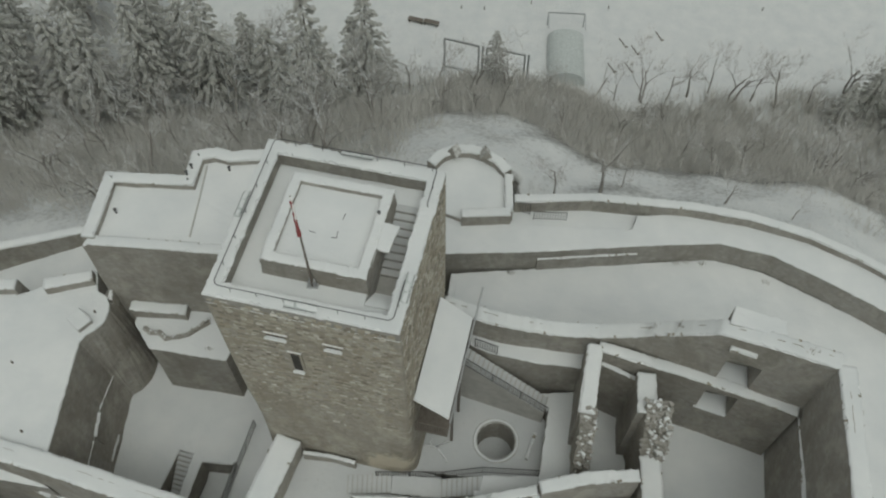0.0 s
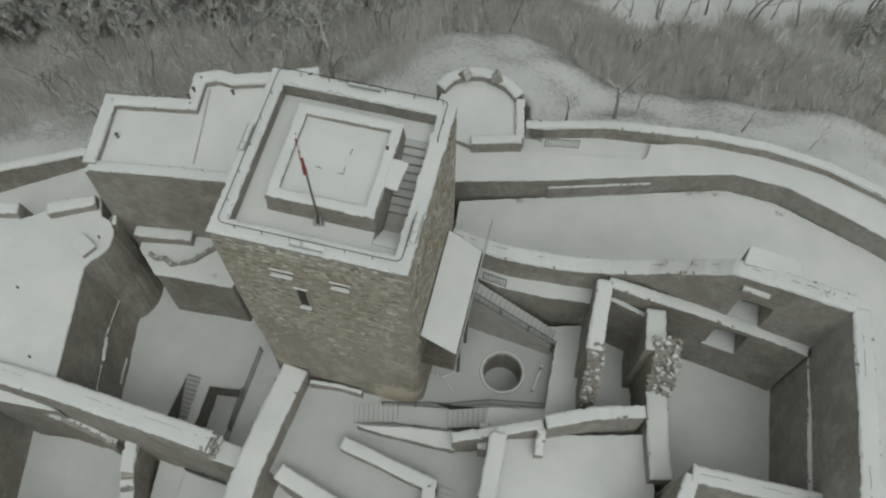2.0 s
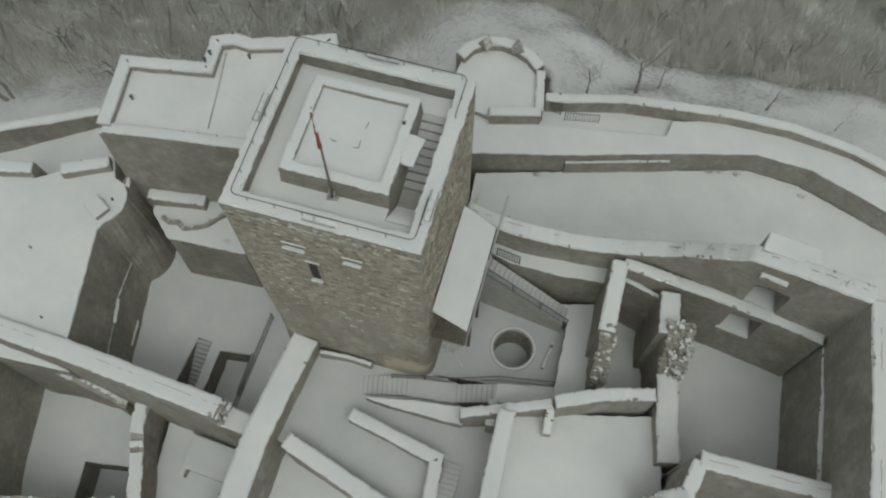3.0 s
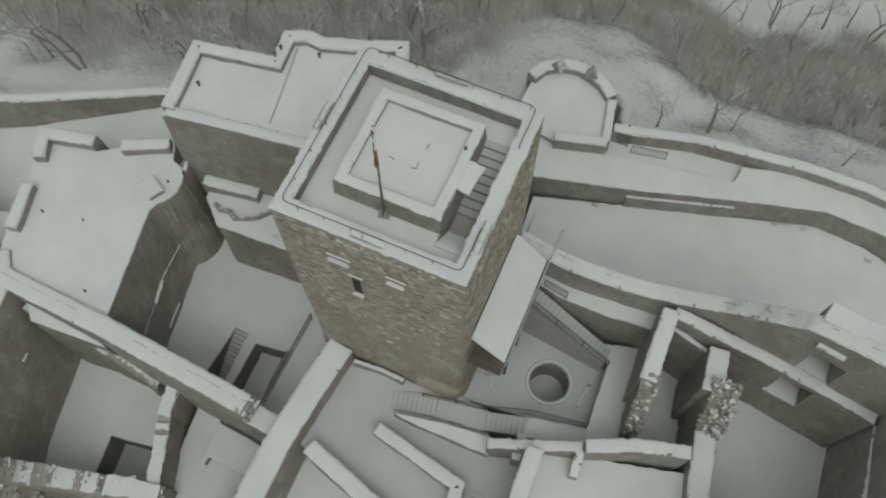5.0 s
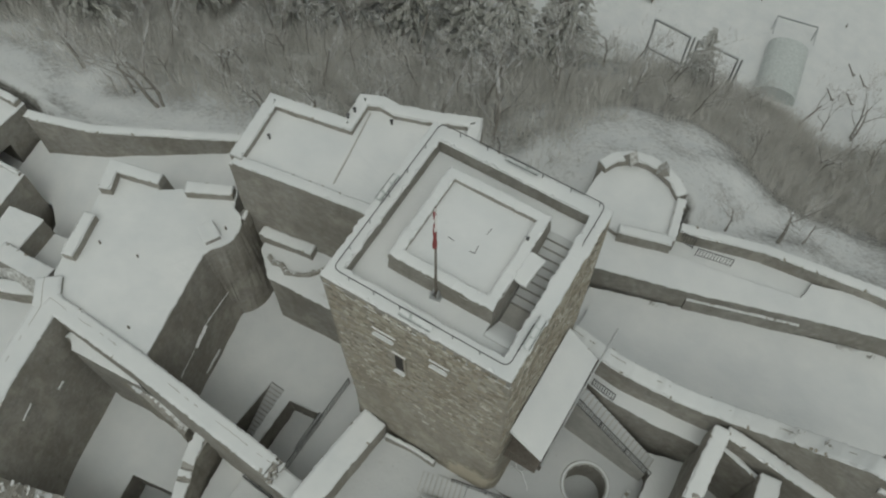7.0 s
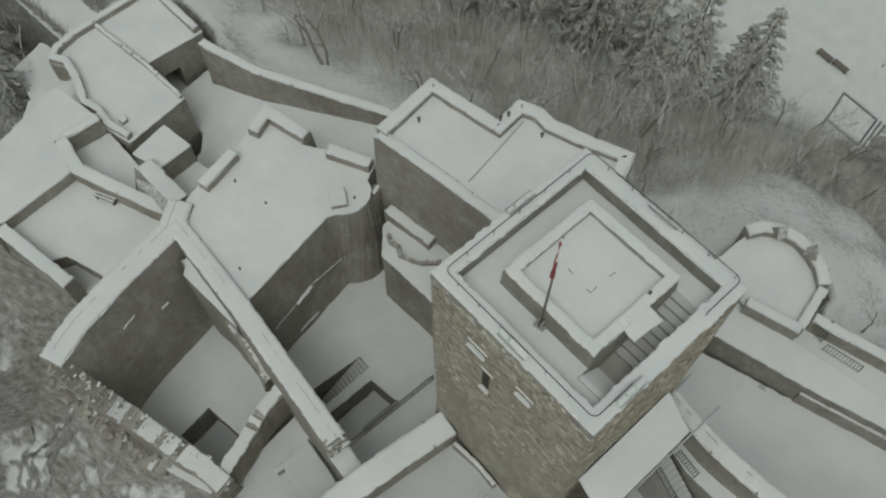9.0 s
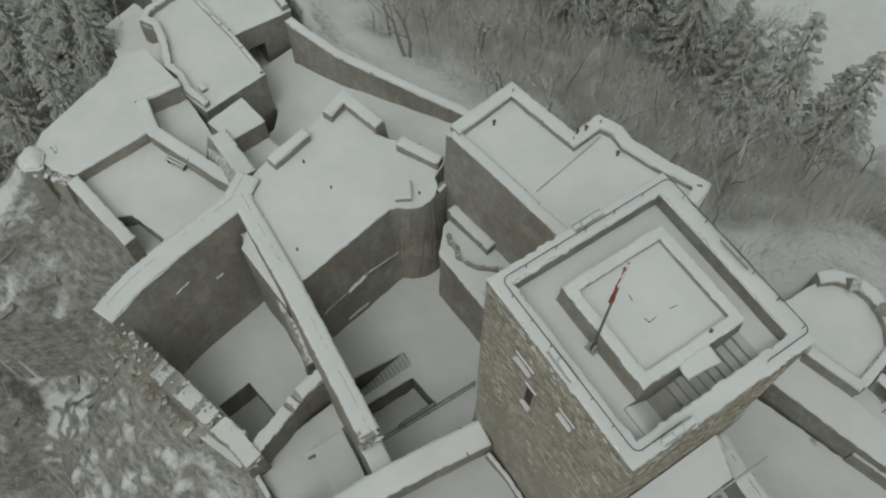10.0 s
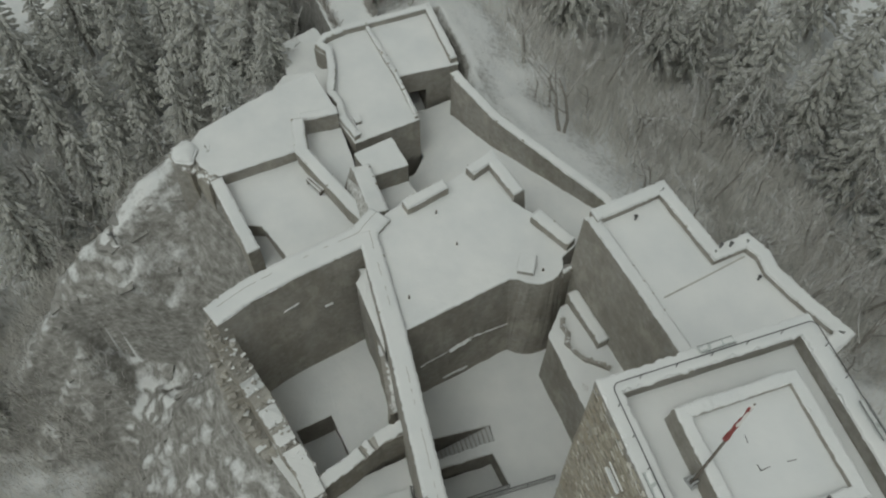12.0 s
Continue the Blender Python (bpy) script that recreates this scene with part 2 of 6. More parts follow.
def box_into(bm, m, sx, sy, sz):
    vs = [bm.verts.new(m @ Vector((x * sx / 2, y * sy / 2, z * sz / 2))) for x in (-1, 1) for y in (-1, 1) for z in (-1, 1)]
    for q in ((0, 1, 3, 2), (4, 6, 7, 5), (0, 4, 5, 1), (2, 3, 7, 6), (0, 2, 6, 4), (1, 5, 7, 3)):
        bm.faces.new([vs[i] for i in q])


def beam_into(bm, a, b, w, h=None):
    a, b = Vector(a), Vector(b)
    d = b - a
    m = Matrix.Translation((a + b) / 2) @ d.to_track_quat("Z", "Y").to_matrix().to_4x4()
    box_into(bm, m, w, h or w, d.length)


def tube_into(bm, pts, radii, sides=6):
    rings = []
    for i, p in enumerate(pts):
        p = Vector(p)
        d = (Vector(pts[min(i + 1, len(pts) - 1)]) - Vector(pts[max(i - 1, 0)])).normalized()
        q = d.to_track_quat("Z", "Y")
        r = radii[i] if isinstance(radii, (list, tuple)) else radii
        rings.append([bm.verts.new(p + q @ Vector((math.cos(k * math.tau / sides) * r, math.sin(k * math.tau / sides) * r, 0))) for k in range(sides)])
    for a, b in zip(rings, rings[1:]):
        for k in range(sides):
            bm.faces.new((a[k], a[(k + 1) % sides], b[(k + 1) % sides], b[k]))
    bm.faces.new(rings[0][::-1])
    bm.faces.new(rings[-1])


def jit(a):
    return random.uniform(-a, a)


def dense(poly, step, closed=True):
    out = []
    n = len(poly)
    for i in range(n if closed else n - 1):
        a, b = Vector(poly[i]), Vector(poly[(i + 1) % n])
        k = max(1, int((b - a).length / step))
        out += [a.lerp(b, j / k) for j in range(k)]
    if not closed:
        out.append(Vector(poly[-1]))
    return out


def outward(pts):
    """Unit side normals of a closed polygon, pointing outwards."""
    area = sum(p.x * q.y - q.x * p.y for p, q in zip(pts, pts[1:] + pts[:1]))
    s = 1 if area > 0 else -1
    res = []
    n = len(pts)
    for i in range(n):
        d = (pts[(i + 1) % n] - pts[i]).to_2d().normalized() + (pts[i] - pts[i - 1]).to_2d().normalized()
        d = d.normalized() if d.length > 1e-6 else Vector((1, 0))
        res.append(Vector((d.y * s, -d.x * s, 0)))
    return res


def slab_into(bm, poly, z0, z1, wobble=0.05, step=0.8, batter=0.0):
    """A block of masonry on a plan, with rows of slightly uneven faces; poly may carry its own top heights."""
    pts = dense([(p[0], p[1], p[2] if len(p) > 2 else z1) for p in poly], step)
    nrm = outward(pts)
    rows = max(1, int((z1 - z0) / 1.5))
    rings = []
    for r in range(rows + 1):
        f = r / rows
        rings.append([bm.verts.new(Vector((p.x, p.y, z0 + (p.z - z0) * f)) + n * (batter * (1 - f) + (jit(wobble) if r < rows else 0))) for p, n in zip(pts, nrm)])
    k = len(pts)
    for a, b in zip(rings, rings[1:]):
        for i in range(k):
            bm.faces.new((a[i], a[(i + 1) % k], b[(i + 1) % k], b[i]))
    bm.faces.new(rings[-1])
    bm.faces.new(rings[0][::-1])


def snow_slab_into(bm, poly, z, thick, over=0.03, soft=0.06, step=0.26, ragged=0.05):
    pts = dense([(p[0], p[1], p[2] if len(p) > 2 else z) for p in poly], step)
    nrm = outward(pts)
    rag = [ragged * (0.6 * jit(1) + 1.3 * noise.noise(Vector((p.x * 1.6, p.y * 1.6, 4)))) for p in pts]
    def ring(off, dz):
        return [bm.verts.new(p + n * (off + g) + Vector((0, 0, dz + jit(0.008)))) for p, n, g in zip(pts, nrm, rag)]
    rings = [ring(over - 0.06, 0.003), ring(over, thick * 0.35), ring(over - 0.3 * soft, thick * 0.8), ring(over - soft, thick)]
    k = len(pts)
    for a, b in zip(rings, rings[1:]):
        for i in range(k):
            bm.faces.new((a[i], a[(i + 1) % k], b[(i + 1) % k], b[i]))
    bm.faces.new(rings[-1])
    bm.faces.new(rings[0][::-1])


def terrace(name, poly, z0, z1, label, category="terrace", material=None, thick=0.12, batter=0.0, over=0.04, snow=None, wobble=0.05):
    bm = bmesh.new()
    slab_into(bm, poly, z0, z1, wobble, 0.8, batter)
    ob = solid(name, bm, material or MASONRY, label, category, "", "structure")
    bm = bmesh.new()
    snow_slab_into(bm, poly, z1, thick, over)
    part("snow_cover", bm, snow or SNOW, ob, "smooth fresh snow")
    return ob


def uneven(p, row, side, amount):
    """Slow bulges and dents of a masonry face."""
    return amount * (1.5 * noise.noise(Vector((p.x * 0.5, p.y * 0.5, row * 0.7 + side * 9))) + 0.7 * noise.noise(Vector((p.x * 1.7, p.y * 1.7, row * 1.9 + side * 5))))


def wall_into(bm, cap, pts, width, z0, thick, closed=False, ragged=0.05, lift=0.0, batter=0.0):
    """A masonry wall along pts (x, y, top) and the snow on it."""
    line = dense(pts, 0.15, closed)
    n = len(line)
    prof, caps = [], []
    zmax = max(p.z for p in line)
    rows = max(2, int((zmax - z0) / 1.4))
    for i, p in enumerate(line):
        a = line[i - 1] if (i or closed) else line[i]
        b = line[(i + 1) % n] if (i < n - 1 or closed) else line[i]
        d1, d2 = (p - a).to_2d(), (b - p).to_2d()
        d1 = d1.normalized() if d1.length > 1e-6 else d2.normalized()
        d2 = d2.normalized() if d2.length > 1e-6 else d1
        d = (d1 + d2).normalized()
        mit = min(1.0 / max(0.45, d.dot(d1)), 1.6)
        s = Vector((-d.y, d.x, 0)) * mit
        hw = width / 2
        top = p.z + lift * (1.5 * noise.noise(Vector((p.x * 2.1, p.y * 2.1, 6))) + 0.5 * jit(1) * min(1, 0.06 / max(0.001, lift)))
        left = [Vector((p.x, p.y, z0 + (top - z0) * r / rows)) + s * (hw + batter * (1 - r / rows) + uneven(p, r, 1, ragged)) for r in range(rows + 1)]
        right = [Vector((p.x, p.y, z0 + (top - z0) * r / rows)) - s * (hw + batter * (1 - r / rows) + uneven(p, r, 2, ragged)) for r in range(rows, -1, -1)]
        prof.append([bm.verts.new(v) for v in left + right])
        e1, e2 = [jit(0.03) - (0.1 if random.random() < 0.06 else 0) + min(0.055, 0.1 * width) * (1.2 * noise.noise(Vector((p.x * 4.3, p.y * 4.3, k))) + 0.6 * noise.noise(Vector((p.x * 0.9, p.y * 0.9, k)))) for k in (3, 9)]
        q = Vector((p.x, p.y, top))
        up = Vector((0, 0, 1))
        caps.append([cap.verts.new(v) for v in (
            q + s * (hw - 0.01 + e1) + up * 0.004, q + s * (hw + 0.025 + e1) + up * thick * 0.45, q + s * (hw - 0.02 + e1) + up * thick * (0.9 + jit(0.05)), q + s * (hw * 0.7 - 0.02) + up * thick * (1 + jit(0.04)),
            q - s * (hw * 0.7 - 0.02) + up * thick * (1 + jit(0.04)), q - s * (hw - 0.02 + e2) + up * thick * (0.9 + jit(0.05)), q - s * (hw + 0.025 + e2) + up * thick * 0.45, q - s * (hw - 0.01 + e2) + up * 0.004)])
    for src, b in ((prof, bm), (caps, cap)):
        k = len(src[0])
        for i in range(n if closed else n - 1):
            u, w = src[i], src[(i + 1) % n]
            for j in range(k):
                b.faces.new((u[j], u[(j + 1) % k], w[(j + 1) % k], w[j]))
        if not closed:
            b.faces.new(src[0][::-1])
            b.faces.new(src[-1])


def coping_stones(ob, pts, width, thick, closed):
    """Stones that show here and there along both edges of a snow cap."""
    keep = random.getstate()
    line = dense(pts, 0.3, closed)
    bm = bmesh.new()
    n = 0
    for a, b in zip(line, line[1:]):
        d = (b - a).to_2d()
        if d.length < 1e-4:
            continue
        d.normalize()
        for sgn in (-1, 1):
            if random.random() > 0.11:
                continue
            p = a.lerp(b, random.random())
            q = Vector((p.x - d.y * sgn * (width / 2 - 0.06), p.y + d.x * sgn * (width / 2 - 0.06), p.z + thick * random.uniform(0.2, 0.7)))
            m = Matrix.Translation(q) @ Euler((jit(0.25), jit(0.25), math.atan2(d.y, d.x) + jit(0.3))).to_matrix().to_4x4()
            box_into(bm, m, random.uniform(0.1, 0.3), random.uniform(0.12, 0.2), random.uniform(0.05, 0.1))
            n += 1
    random.setstate(keep)
    if n:
        o = part("coping_stone", bm, EARTH, ob, "stones showing at the edge of the snow")
        o["kind"] = "stuff"
    else:
        bm.free()


def joint_lines(ob, pts, width, thick, offset):
    """Broken dark lines where the coping shows through the snow of a wall top."""
    keep = random.getstate()
    line = dense(pts, 0.35, False)
    bm = bmesh.new()
    on = True
    for a, b in zip(line, line[1:]):
        if random.random() < 0.3:
            on = not on
        if not on:
            continue
        d = (b - a).to_2d().normalized()
        off = offset * width + 0.06 * noise.noise(a * 0.8)
        side = Vector((-d.y * off, d.x * off, thick + 0.002))
        beam_into(bm, a + side, b + side + Vector((jit(0.03), jit(0.03), 0)), 0.025, 0.025)
    random.setstate(keep)
    o = part("coping_joint", bm, EARTH, ob, "broken dark joint lines in the snow")
    o["kind"] = "stuff"


def wall(name, pts, width, z0, label, material=None, thick=0.15, closed=False, ragged=0.05, lift=0.0, batter=0.0, capped=True, joint=None):
    bm, cap = bmesh.new(), bmesh.new()
    wall_into(bm, cap, pts, width, z0, thick, closed, ragged, lift, batter)
    ob = solid(name, bm, material or MASONRY, label, "wall", "", "structure")
    if capped:
        coping_stones(ob, pts, width, thick, closed)
        for fc in cap.faces:
            fc.smooth = True
        part("snow_cover", cap, SNOW, ob, "smooth snow cap with frayed edges")
        if joint is not None:
            joint_lines(ob, pts, width, thick, joint)
    else:
        cap.free()
    return ob


def cut(obs, plan, z0, z1):
    """Hollow a recess with an upright prism out of solid masonry."""
    bm = bmesh.new()
    low = [bm.verts.new((x, y, z0)) for x, y in plan]
    high = [bm.verts.new((x, y, z1)) for x, y in plan]
    k = len(plan)
    for i in range(k):
        bm.faces.new((low[i], low[(i + 1) % k], high[(i + 1) % k], high[i]))
    bm.faces.new(high)
    bm.faces.new(low[::-1])
    tool = new("cutter", mesh_of("cutter", bm, MASONRY))
    for ob in obs:
        md = ob.modifiers.new("recess", "BOOLEAN")
        md.operation, md.object, md.solver = "DIFFERENCE", tool, "EXACT"
        md.use_self = True
        bpy.context.view_layer.update()
        me = bpy.data.meshes.new_from_object(ob.evaluated_get(bpy.context.evaluated_depsgraph_get()))
        ob.modifiers.clear()
        ob.data = me
    bpy.data.objects.remove(tool)


def railing(a, b, label="dark iron picket railing beside a snowy path", height=1.05, gap=0.15, post=1.8):
    """An iron railing between two points on the ground."""
    a, b = Vector(a), Vector(b)
    ob = empty("railing", a, label, "railing", "iron railings")
    up = Vector((0, 0, 1))
    bm = bmesh.new()
    beam_into(bm, a + up * height, b + up * height, 0.045, 0.04)
    under(part("handrail", bm, IRON, None), ob)
    bm = bmesh.new()
    beam_into(bm, a + up * 0.12, b + up * 0.12, 0.03, 0.025)
    under(part("bottom_rail", bm, IRON, None), ob)
    n = max(1, int((b - a).length / post))
    for i in range(n + 1):
        p = a.lerp(b, i / n)
        bm = bmesh.new()
        beam_into(bm, p, p + up * (height + 0.02), 0.055)
        under(part("post", bm, IRON, None), ob)
    k = int((b - a).length / gap)
    me = None
    for i in range(1, k):
        p = a.lerp(b, i / k)
        if me is None:
            bm = bmesh.new()
            beam_into(bm, (0, 0, 0.12), (0, 0, height), 0.036)
            me = mesh_of("picket", bm, IRON)
        o = new("picket", me)
        o.location = p
        under(o, ob)
    return ob


def stair(name, a, b, width, steps, z_foot, label, material=None, snow=True):
    """Steps from a (low end) to b (high end), both on the middle line, with snow on each tread."""
    a, b = Vector(a), Vector(b)
    ob = empty(name, a, label, "stairs", "stairs")
    d = (b - a) / steps
    ang = math.atan2(d.y, d.x)
    run = d.to_2d().length
    for i in range(steps):
        c = a + d * (i + 0.5)
        top = a.z + d.z * (i + 1)
        bm = bmesh.new()
        box_into(bm, Matrix.Translation((c.x, c.y, (z_foot + top) / 2)) @ Matrix.Rotation(ang, 4, "Z"), run - 0.004, width, top - z_foot)
        under(part("step", bm, material or CONCRETE, None), ob)
        bm = bmesh.new()
        box_into(bm, Matrix.Translation((c.x, c.y, top + 0.03)) @ Matrix.Rotation(ang, 4, "Z") @ Matrix.Translation((run * 0.1, 0, 0)), run * 0.76, width - 0.05, 0.07)
        under(part("tread_snow", bm, SNOW_THIN_SHADED, None, "thin snow on the tread"), ob)
    return ob


# ---- the hill: one sheet of ground from the castle rock to the horizon ----
HULL = [Vector(p) for p in ((30, 37), (22, 41.2), (14, 42.2), (4, 41.4), (-1, 40.2), (-2, 43.6), (-5, 45.2), (-8.8, 43.2), (-9, 36), (-14, 35.4), (-22.6, 33.6), (-28, 30.6), (-33, 31.2), (-39, 28.2), (-47, 24.8), (-50.4, 25.6),
    (-58, 25.4), (-56.6, 14.4), (-52.6, 13.2), (-51, 8), (-49.6, 3.6), (-48.6, 1.8), (-44, 3.7), (-35.6, 5.8), (-33.2, 5.2), (-31.9, 1.8), (-29, 1.9), (-25.5, 2.9), (-22, 3.9), (-20, 4.5), (-12.4, 4.6), (-8, 0), (2, -6), (30, -6))]


def hull_distance(x, y):
    p = Vector((x, y))
    inside, best = False, 1e9
    n = len(HULL)
    for i in range(n):
        a, b = HULL[i], HULL[(i + 1) % n]
        if (a.y > y) != (b.y > y) and x < (b.x - a.x) * (y - a.y) / (b.y - a.y) + a.x:
            inside = not inside
        d = b - a
        f = min(1, max(0, (p - a).dot(d) / d.length_squared))
        best = min(best, (p - a - d * f).length)
    return -best if inside else best


RIB = [Vector(p) for p in ((-51.5, 4.5, 1.6), (-49.6, 1.4, 1.2), (-48.3, -2.4, 0.1), (-46.4, -5.6, -2.0), (-46.9, -8.7, -4.8), (-46.6, -11.4, -7.8), (-45.6, -13.2, -10.8), (-43.6, -12.6, -14.4), (-39.8, -9.8, -19.5), (-34.5, -6.4, -21), (-28, -3.8, -22))]


def rib(x, y):
    """Distance from the rocky rib below the court (positive on its outer side) and the rib's height there."""
    best, side, high = 1e9, 1, 0
    for a, b in zip(RIB, RIB[1:]):
        dx, dy = b.x - a.x, b.y - a.y
        f = min(1, max(0, ((x - a.x) * dx + (y - a.y) * dy) / (dx * dx + dy * dy)))
        px, py = x - a.x - dx * f, y - a.y - dy * f
        r = math.hypot(px, py)
        if r < best:
            best, side, high = r, (1 if dx * py - dy * px < 0 else -1), a.z + (b.z - a.z) * f
    return best * side, high


def smooth(a, b, v):
    v = min(1, max(0, (v - a) / (b - a)))
    return v * v * (3 - 2 * v)


def ground_height(x, y):
    d = hull_distance(x, y)
    north = smooth(8, 30, y)
    west = smooth(-20, -45, x) * (1 - smooth(16, 28, y)) * (1 - 0.65 * smooth(8, 13, y) * smooth(-48, -52, x))
    edge = 2.8 * north + (1 - north) * (-4.5) + west * (7.5 if x < -46 else 4.0 + 3.5 * smooth(-38, -46, x)) * smooth(-6, 3, y)
    if d < 0:
        return edge + (-10.0 - edge) * smooth(0, 1.0, -d)
    steep = 0.86 * north + (1 - north) * 1.15
    n1 = noise.noise(Vector((x * 0.06, y * 0.06, 3)))
    n2 = noise.noise(Vector((x * 0.25, y * 0.25, 7)))
    n3 = noise.noise(Vector((x * 0.7, y * 0.7, 11)))
    drop = steep * d - north * 0.34 * min(d, 9.0)
    z = edge - drop + n1 * min(3.0, 0.25 * d) + n2 * min(0.9, 0.2 * d)
    crag = (1 - north) * smooth(0.5, 4, d) * (1 - smooth(24, 40, d))
    n4 = noise.noise(Vector((x * 1.5 + 3, y * 1.5, z * 0.8)))
    z += crag * (abs(n2) * 2.2 + n3 * 0.8 + n4 * 0.45)
    if crag > 0.02 and x < -33:
        out, high = rib(x, y)
        near = smooth(5, 1, y) * smooth(-33, -37, x) * smooth(-66, -58, x)
        z -= near * (6.5 * smooth(-0.5, 6, out) + 2.0 * smooth(-1, -6, out))
        tent = high + 0.5 * n2 + 0.35 * n3 - (1.15 * max(0, out - 0.5) if out > 0 else 0.95 * max(0, -out - 0.7)) - 0.12 * abs(out)
        if near > 0 and tent > z - 2:
            g = max(0, min(1, 0.5 + 0.5 * (tent - z) / 1.2))
            z += near * ((tent - z) * g + 0.6 * g * (1 - g))
    if crag > 0.05:
        lean = 0.35 * (x * 0.35 - y) + 1.3 * n2
        tall = 0.85 + 0.3 * n1
        f = (z + lean) / tall
        step = math.floor(f) + smooth(0.55, 0.98, f - math.floor(f))
        ledge = 0.6 * smooth(-0.25, 0.15, noise.noise(Vector((x * 0.16, y * 0.16, 33))))
        if x < -36 and y < 0:
            ledge = max(ledge, 1.35 * smooth(-5.5, -2.0, rib(x, y)[0]))
        z += crag * 0.66 * ledge * (step * tall - lean - z)
    floor_z = -20.0 + 0.25 * n1 - 6 * (1 - north)
    k = 3.0
    h = max(0, min(1, 0.5 + 0.5 * (z - floor_z) / k))
    return floor_z + (z - floor_z) * h + k * h * (1 - h) * 0.5


def axis(lo, hi, fine_lo, fine_hi, fine, coarse_n):
    a = [lo + (fine_lo - lo) * (1 - (1 - i / coarse_n) ** 2.2) for i in range(coarse_n)]
    b = [fine_lo + i * fine for i in range(int((fine_hi - fine_lo) / fine) + 1)]
    c = [fine_hi + (hi - fine_hi) * ((i + 1) / coarse_n) ** 2.2 for i in range(coarse_n)]
    return a + b + c


def build_ground():
    def finer(v, lo, hi):
        return [u for a, b in zip(v, v[1:]) for u in ((a, (a + b) / 2) if lo < a < hi else (a,))] + v[-1:]
    xs = finer(axis(-900, 900, -88, 50, 0.6, 16), -62, -18)
    ys = finer(axis(-700, 1200, -34, 90, 0.6, 16), -30, 8)
    verts = [(x, y, ground_height(x, y)) for y in ys for x in xs]
    w = len(xs)
    faces = [(j * w + i, j * w + i + 1, (j + 1) * w + i + 1, (j + 1) * w + i) for j in range(len(ys) - 1) for i in range(w - 1)]
    me = bpy.data.meshes.new("ground")
    me.from_pydata(verts, [], faces)
    me.materials.append(HILL)
    me.polygons.foreach_set("use_smooth", [True] * len(me.polygons))
    return tagged(new("ground", me), "snow-covered hillside with bare rock on its steep flank", "ground", "", "structure")


build_ground()

# ---- floors of the courts ----
PIT = ((-27.6, 12), (-21.9, 12), (-21.5, 17.2), (-20.4, 17.1), (-20.3, 12), (-19.7, 12), (-19.6, 16.7), (-17.3, 17.0), (-17.1, 12), (-12, 12), (-12, 24.6), (-27.6, 24.6))
terrace("courtyard_floor", PIT, -6, -1.75, "deep castle court under smooth snow", "courtyard", thick=0.12, over=0.0)
terrace("room_floor", ((-19.5, 11.8), (-19.5, 17), (-16.9, 17.2), (-16.9, 11.8)), -6.5, -3.9, "sunken walled pit with snow on its floor", "floor", thick=0.08)
terrace("room_floor", ((-21.6, 11.8), (-21.6, 17.3), (-19.9, 17.3), (-19.9, 11.8)), -6.5, -4.4, "floor below sunken steps", "floor", thick=0.05)
terrace("pavement", ((-16.45, 12), (-16.2, 19.7), (-12.9, 20.2), (-12.6, 12)), -2, 0.2, "narrow railed walk at the tower's foot under snow", "path", thick=0.08)
terrace("room_floor", ((-32.5, 1.5), (-32.5, 12.5), (-22, 12.5), (-23.5, 7.5), (-26.8, 7.0), (-26.4, 4.3), (-22.8, 5.2), (-21.5, 3.6), (-25, 2.2)), -8, -4.6, "floor of a roofless room under snow", "floor", thick=0.1, over=0.0)
terrace("room_floor", ((-27.0, 7.2), (-23, 7.7), (-22.4, 5.0), (-26.6, 4.1)), -9, -7.6, "sunken square pit with snow on its floor", "floor", thick=0.05)
terrace("courtyard_floor", ((-22.1, 12.2), (-12.2, 11.4), (-12.6, 5.0), (-21, 4.5)), -6, -4.2, "low yard under smooth snow", "courtyard", thick=0.1)
terrace("courtyard_floor", ((-12, 10.8), (-10.9, 10.6), (-4.7, 8.8), (1.2, 7.0), (1.2, 2), (-12, 2)), -6, 2.6, "low yard behind a slanting wall under snow", "courtyard", thick=0.1)
# Snow on these two court floors is greyer, with their shade painted in.
terrace("courtyard_floor", ((-12.0, 18.6), (-4.6, 18.6), (-4, 17.2), (-1.9, 17.0), (-1.5, 15.5), (1.0, 15.4), (1.2, 7.0), (-4.7, 8.8), (-11.7, 10.8)), -6, 6.0, "inner court under trodden snow with shade painted in", "courtyard", thick=0.1, snow=SNOW_THIN_SHADED)
WELL = (0.7, 20.18)
RING = [(WELL[0] + 1.22 * math.sin(radians(a)), WELL[1] - 1.22 * math.cos(radians(a))) for a in range(0, 361, 20)]
terrace("courtyard_floor", [(-6.6, 16.9), (WELL[0], 17.65)] + [(x, y) for x, y in RING[::-1]] + [(WELL[0] + 0.003, 17.65), (3.7, 18.1), (3.65, 22.2), (-1.9, 24.4), (-6.6, 25)], -6, 5.9, "well court under thin snow", "courtyard", thick=0.06, over=0.0, snow=SNOW_THIN_SHADED, wobble=0.0)
terrace("well_floor", [(x * 1.0, y) for x, y in [(WELL[0] + 1.35 * math.sin(radians(a)), WELL[1] - 1.35 * math.cos(radians(a))) for a in range(0, 360, 30)]], -6.5, 3.3, "dark bottom of the old well with some snow", "well", thick=0.05, snow=SNOW_THIN_SHADED)
terrace("pavement", ((3.7, 16.6), (3.7, 18.0), (3.6, 22.1), (2.6, 23.2), (5.3, 23.95), (5.6, 16.8)), -6, 7.4, "paved walk round the well court under snow", "path", thick=0.08)
terrace("pavement", ((0.42, 16.15), (0.4, 17.35), (3.7, 18.0), (3.7, 16.8)), -6, 7.3, "paved walk under thin snow", "path", thick=0.08)
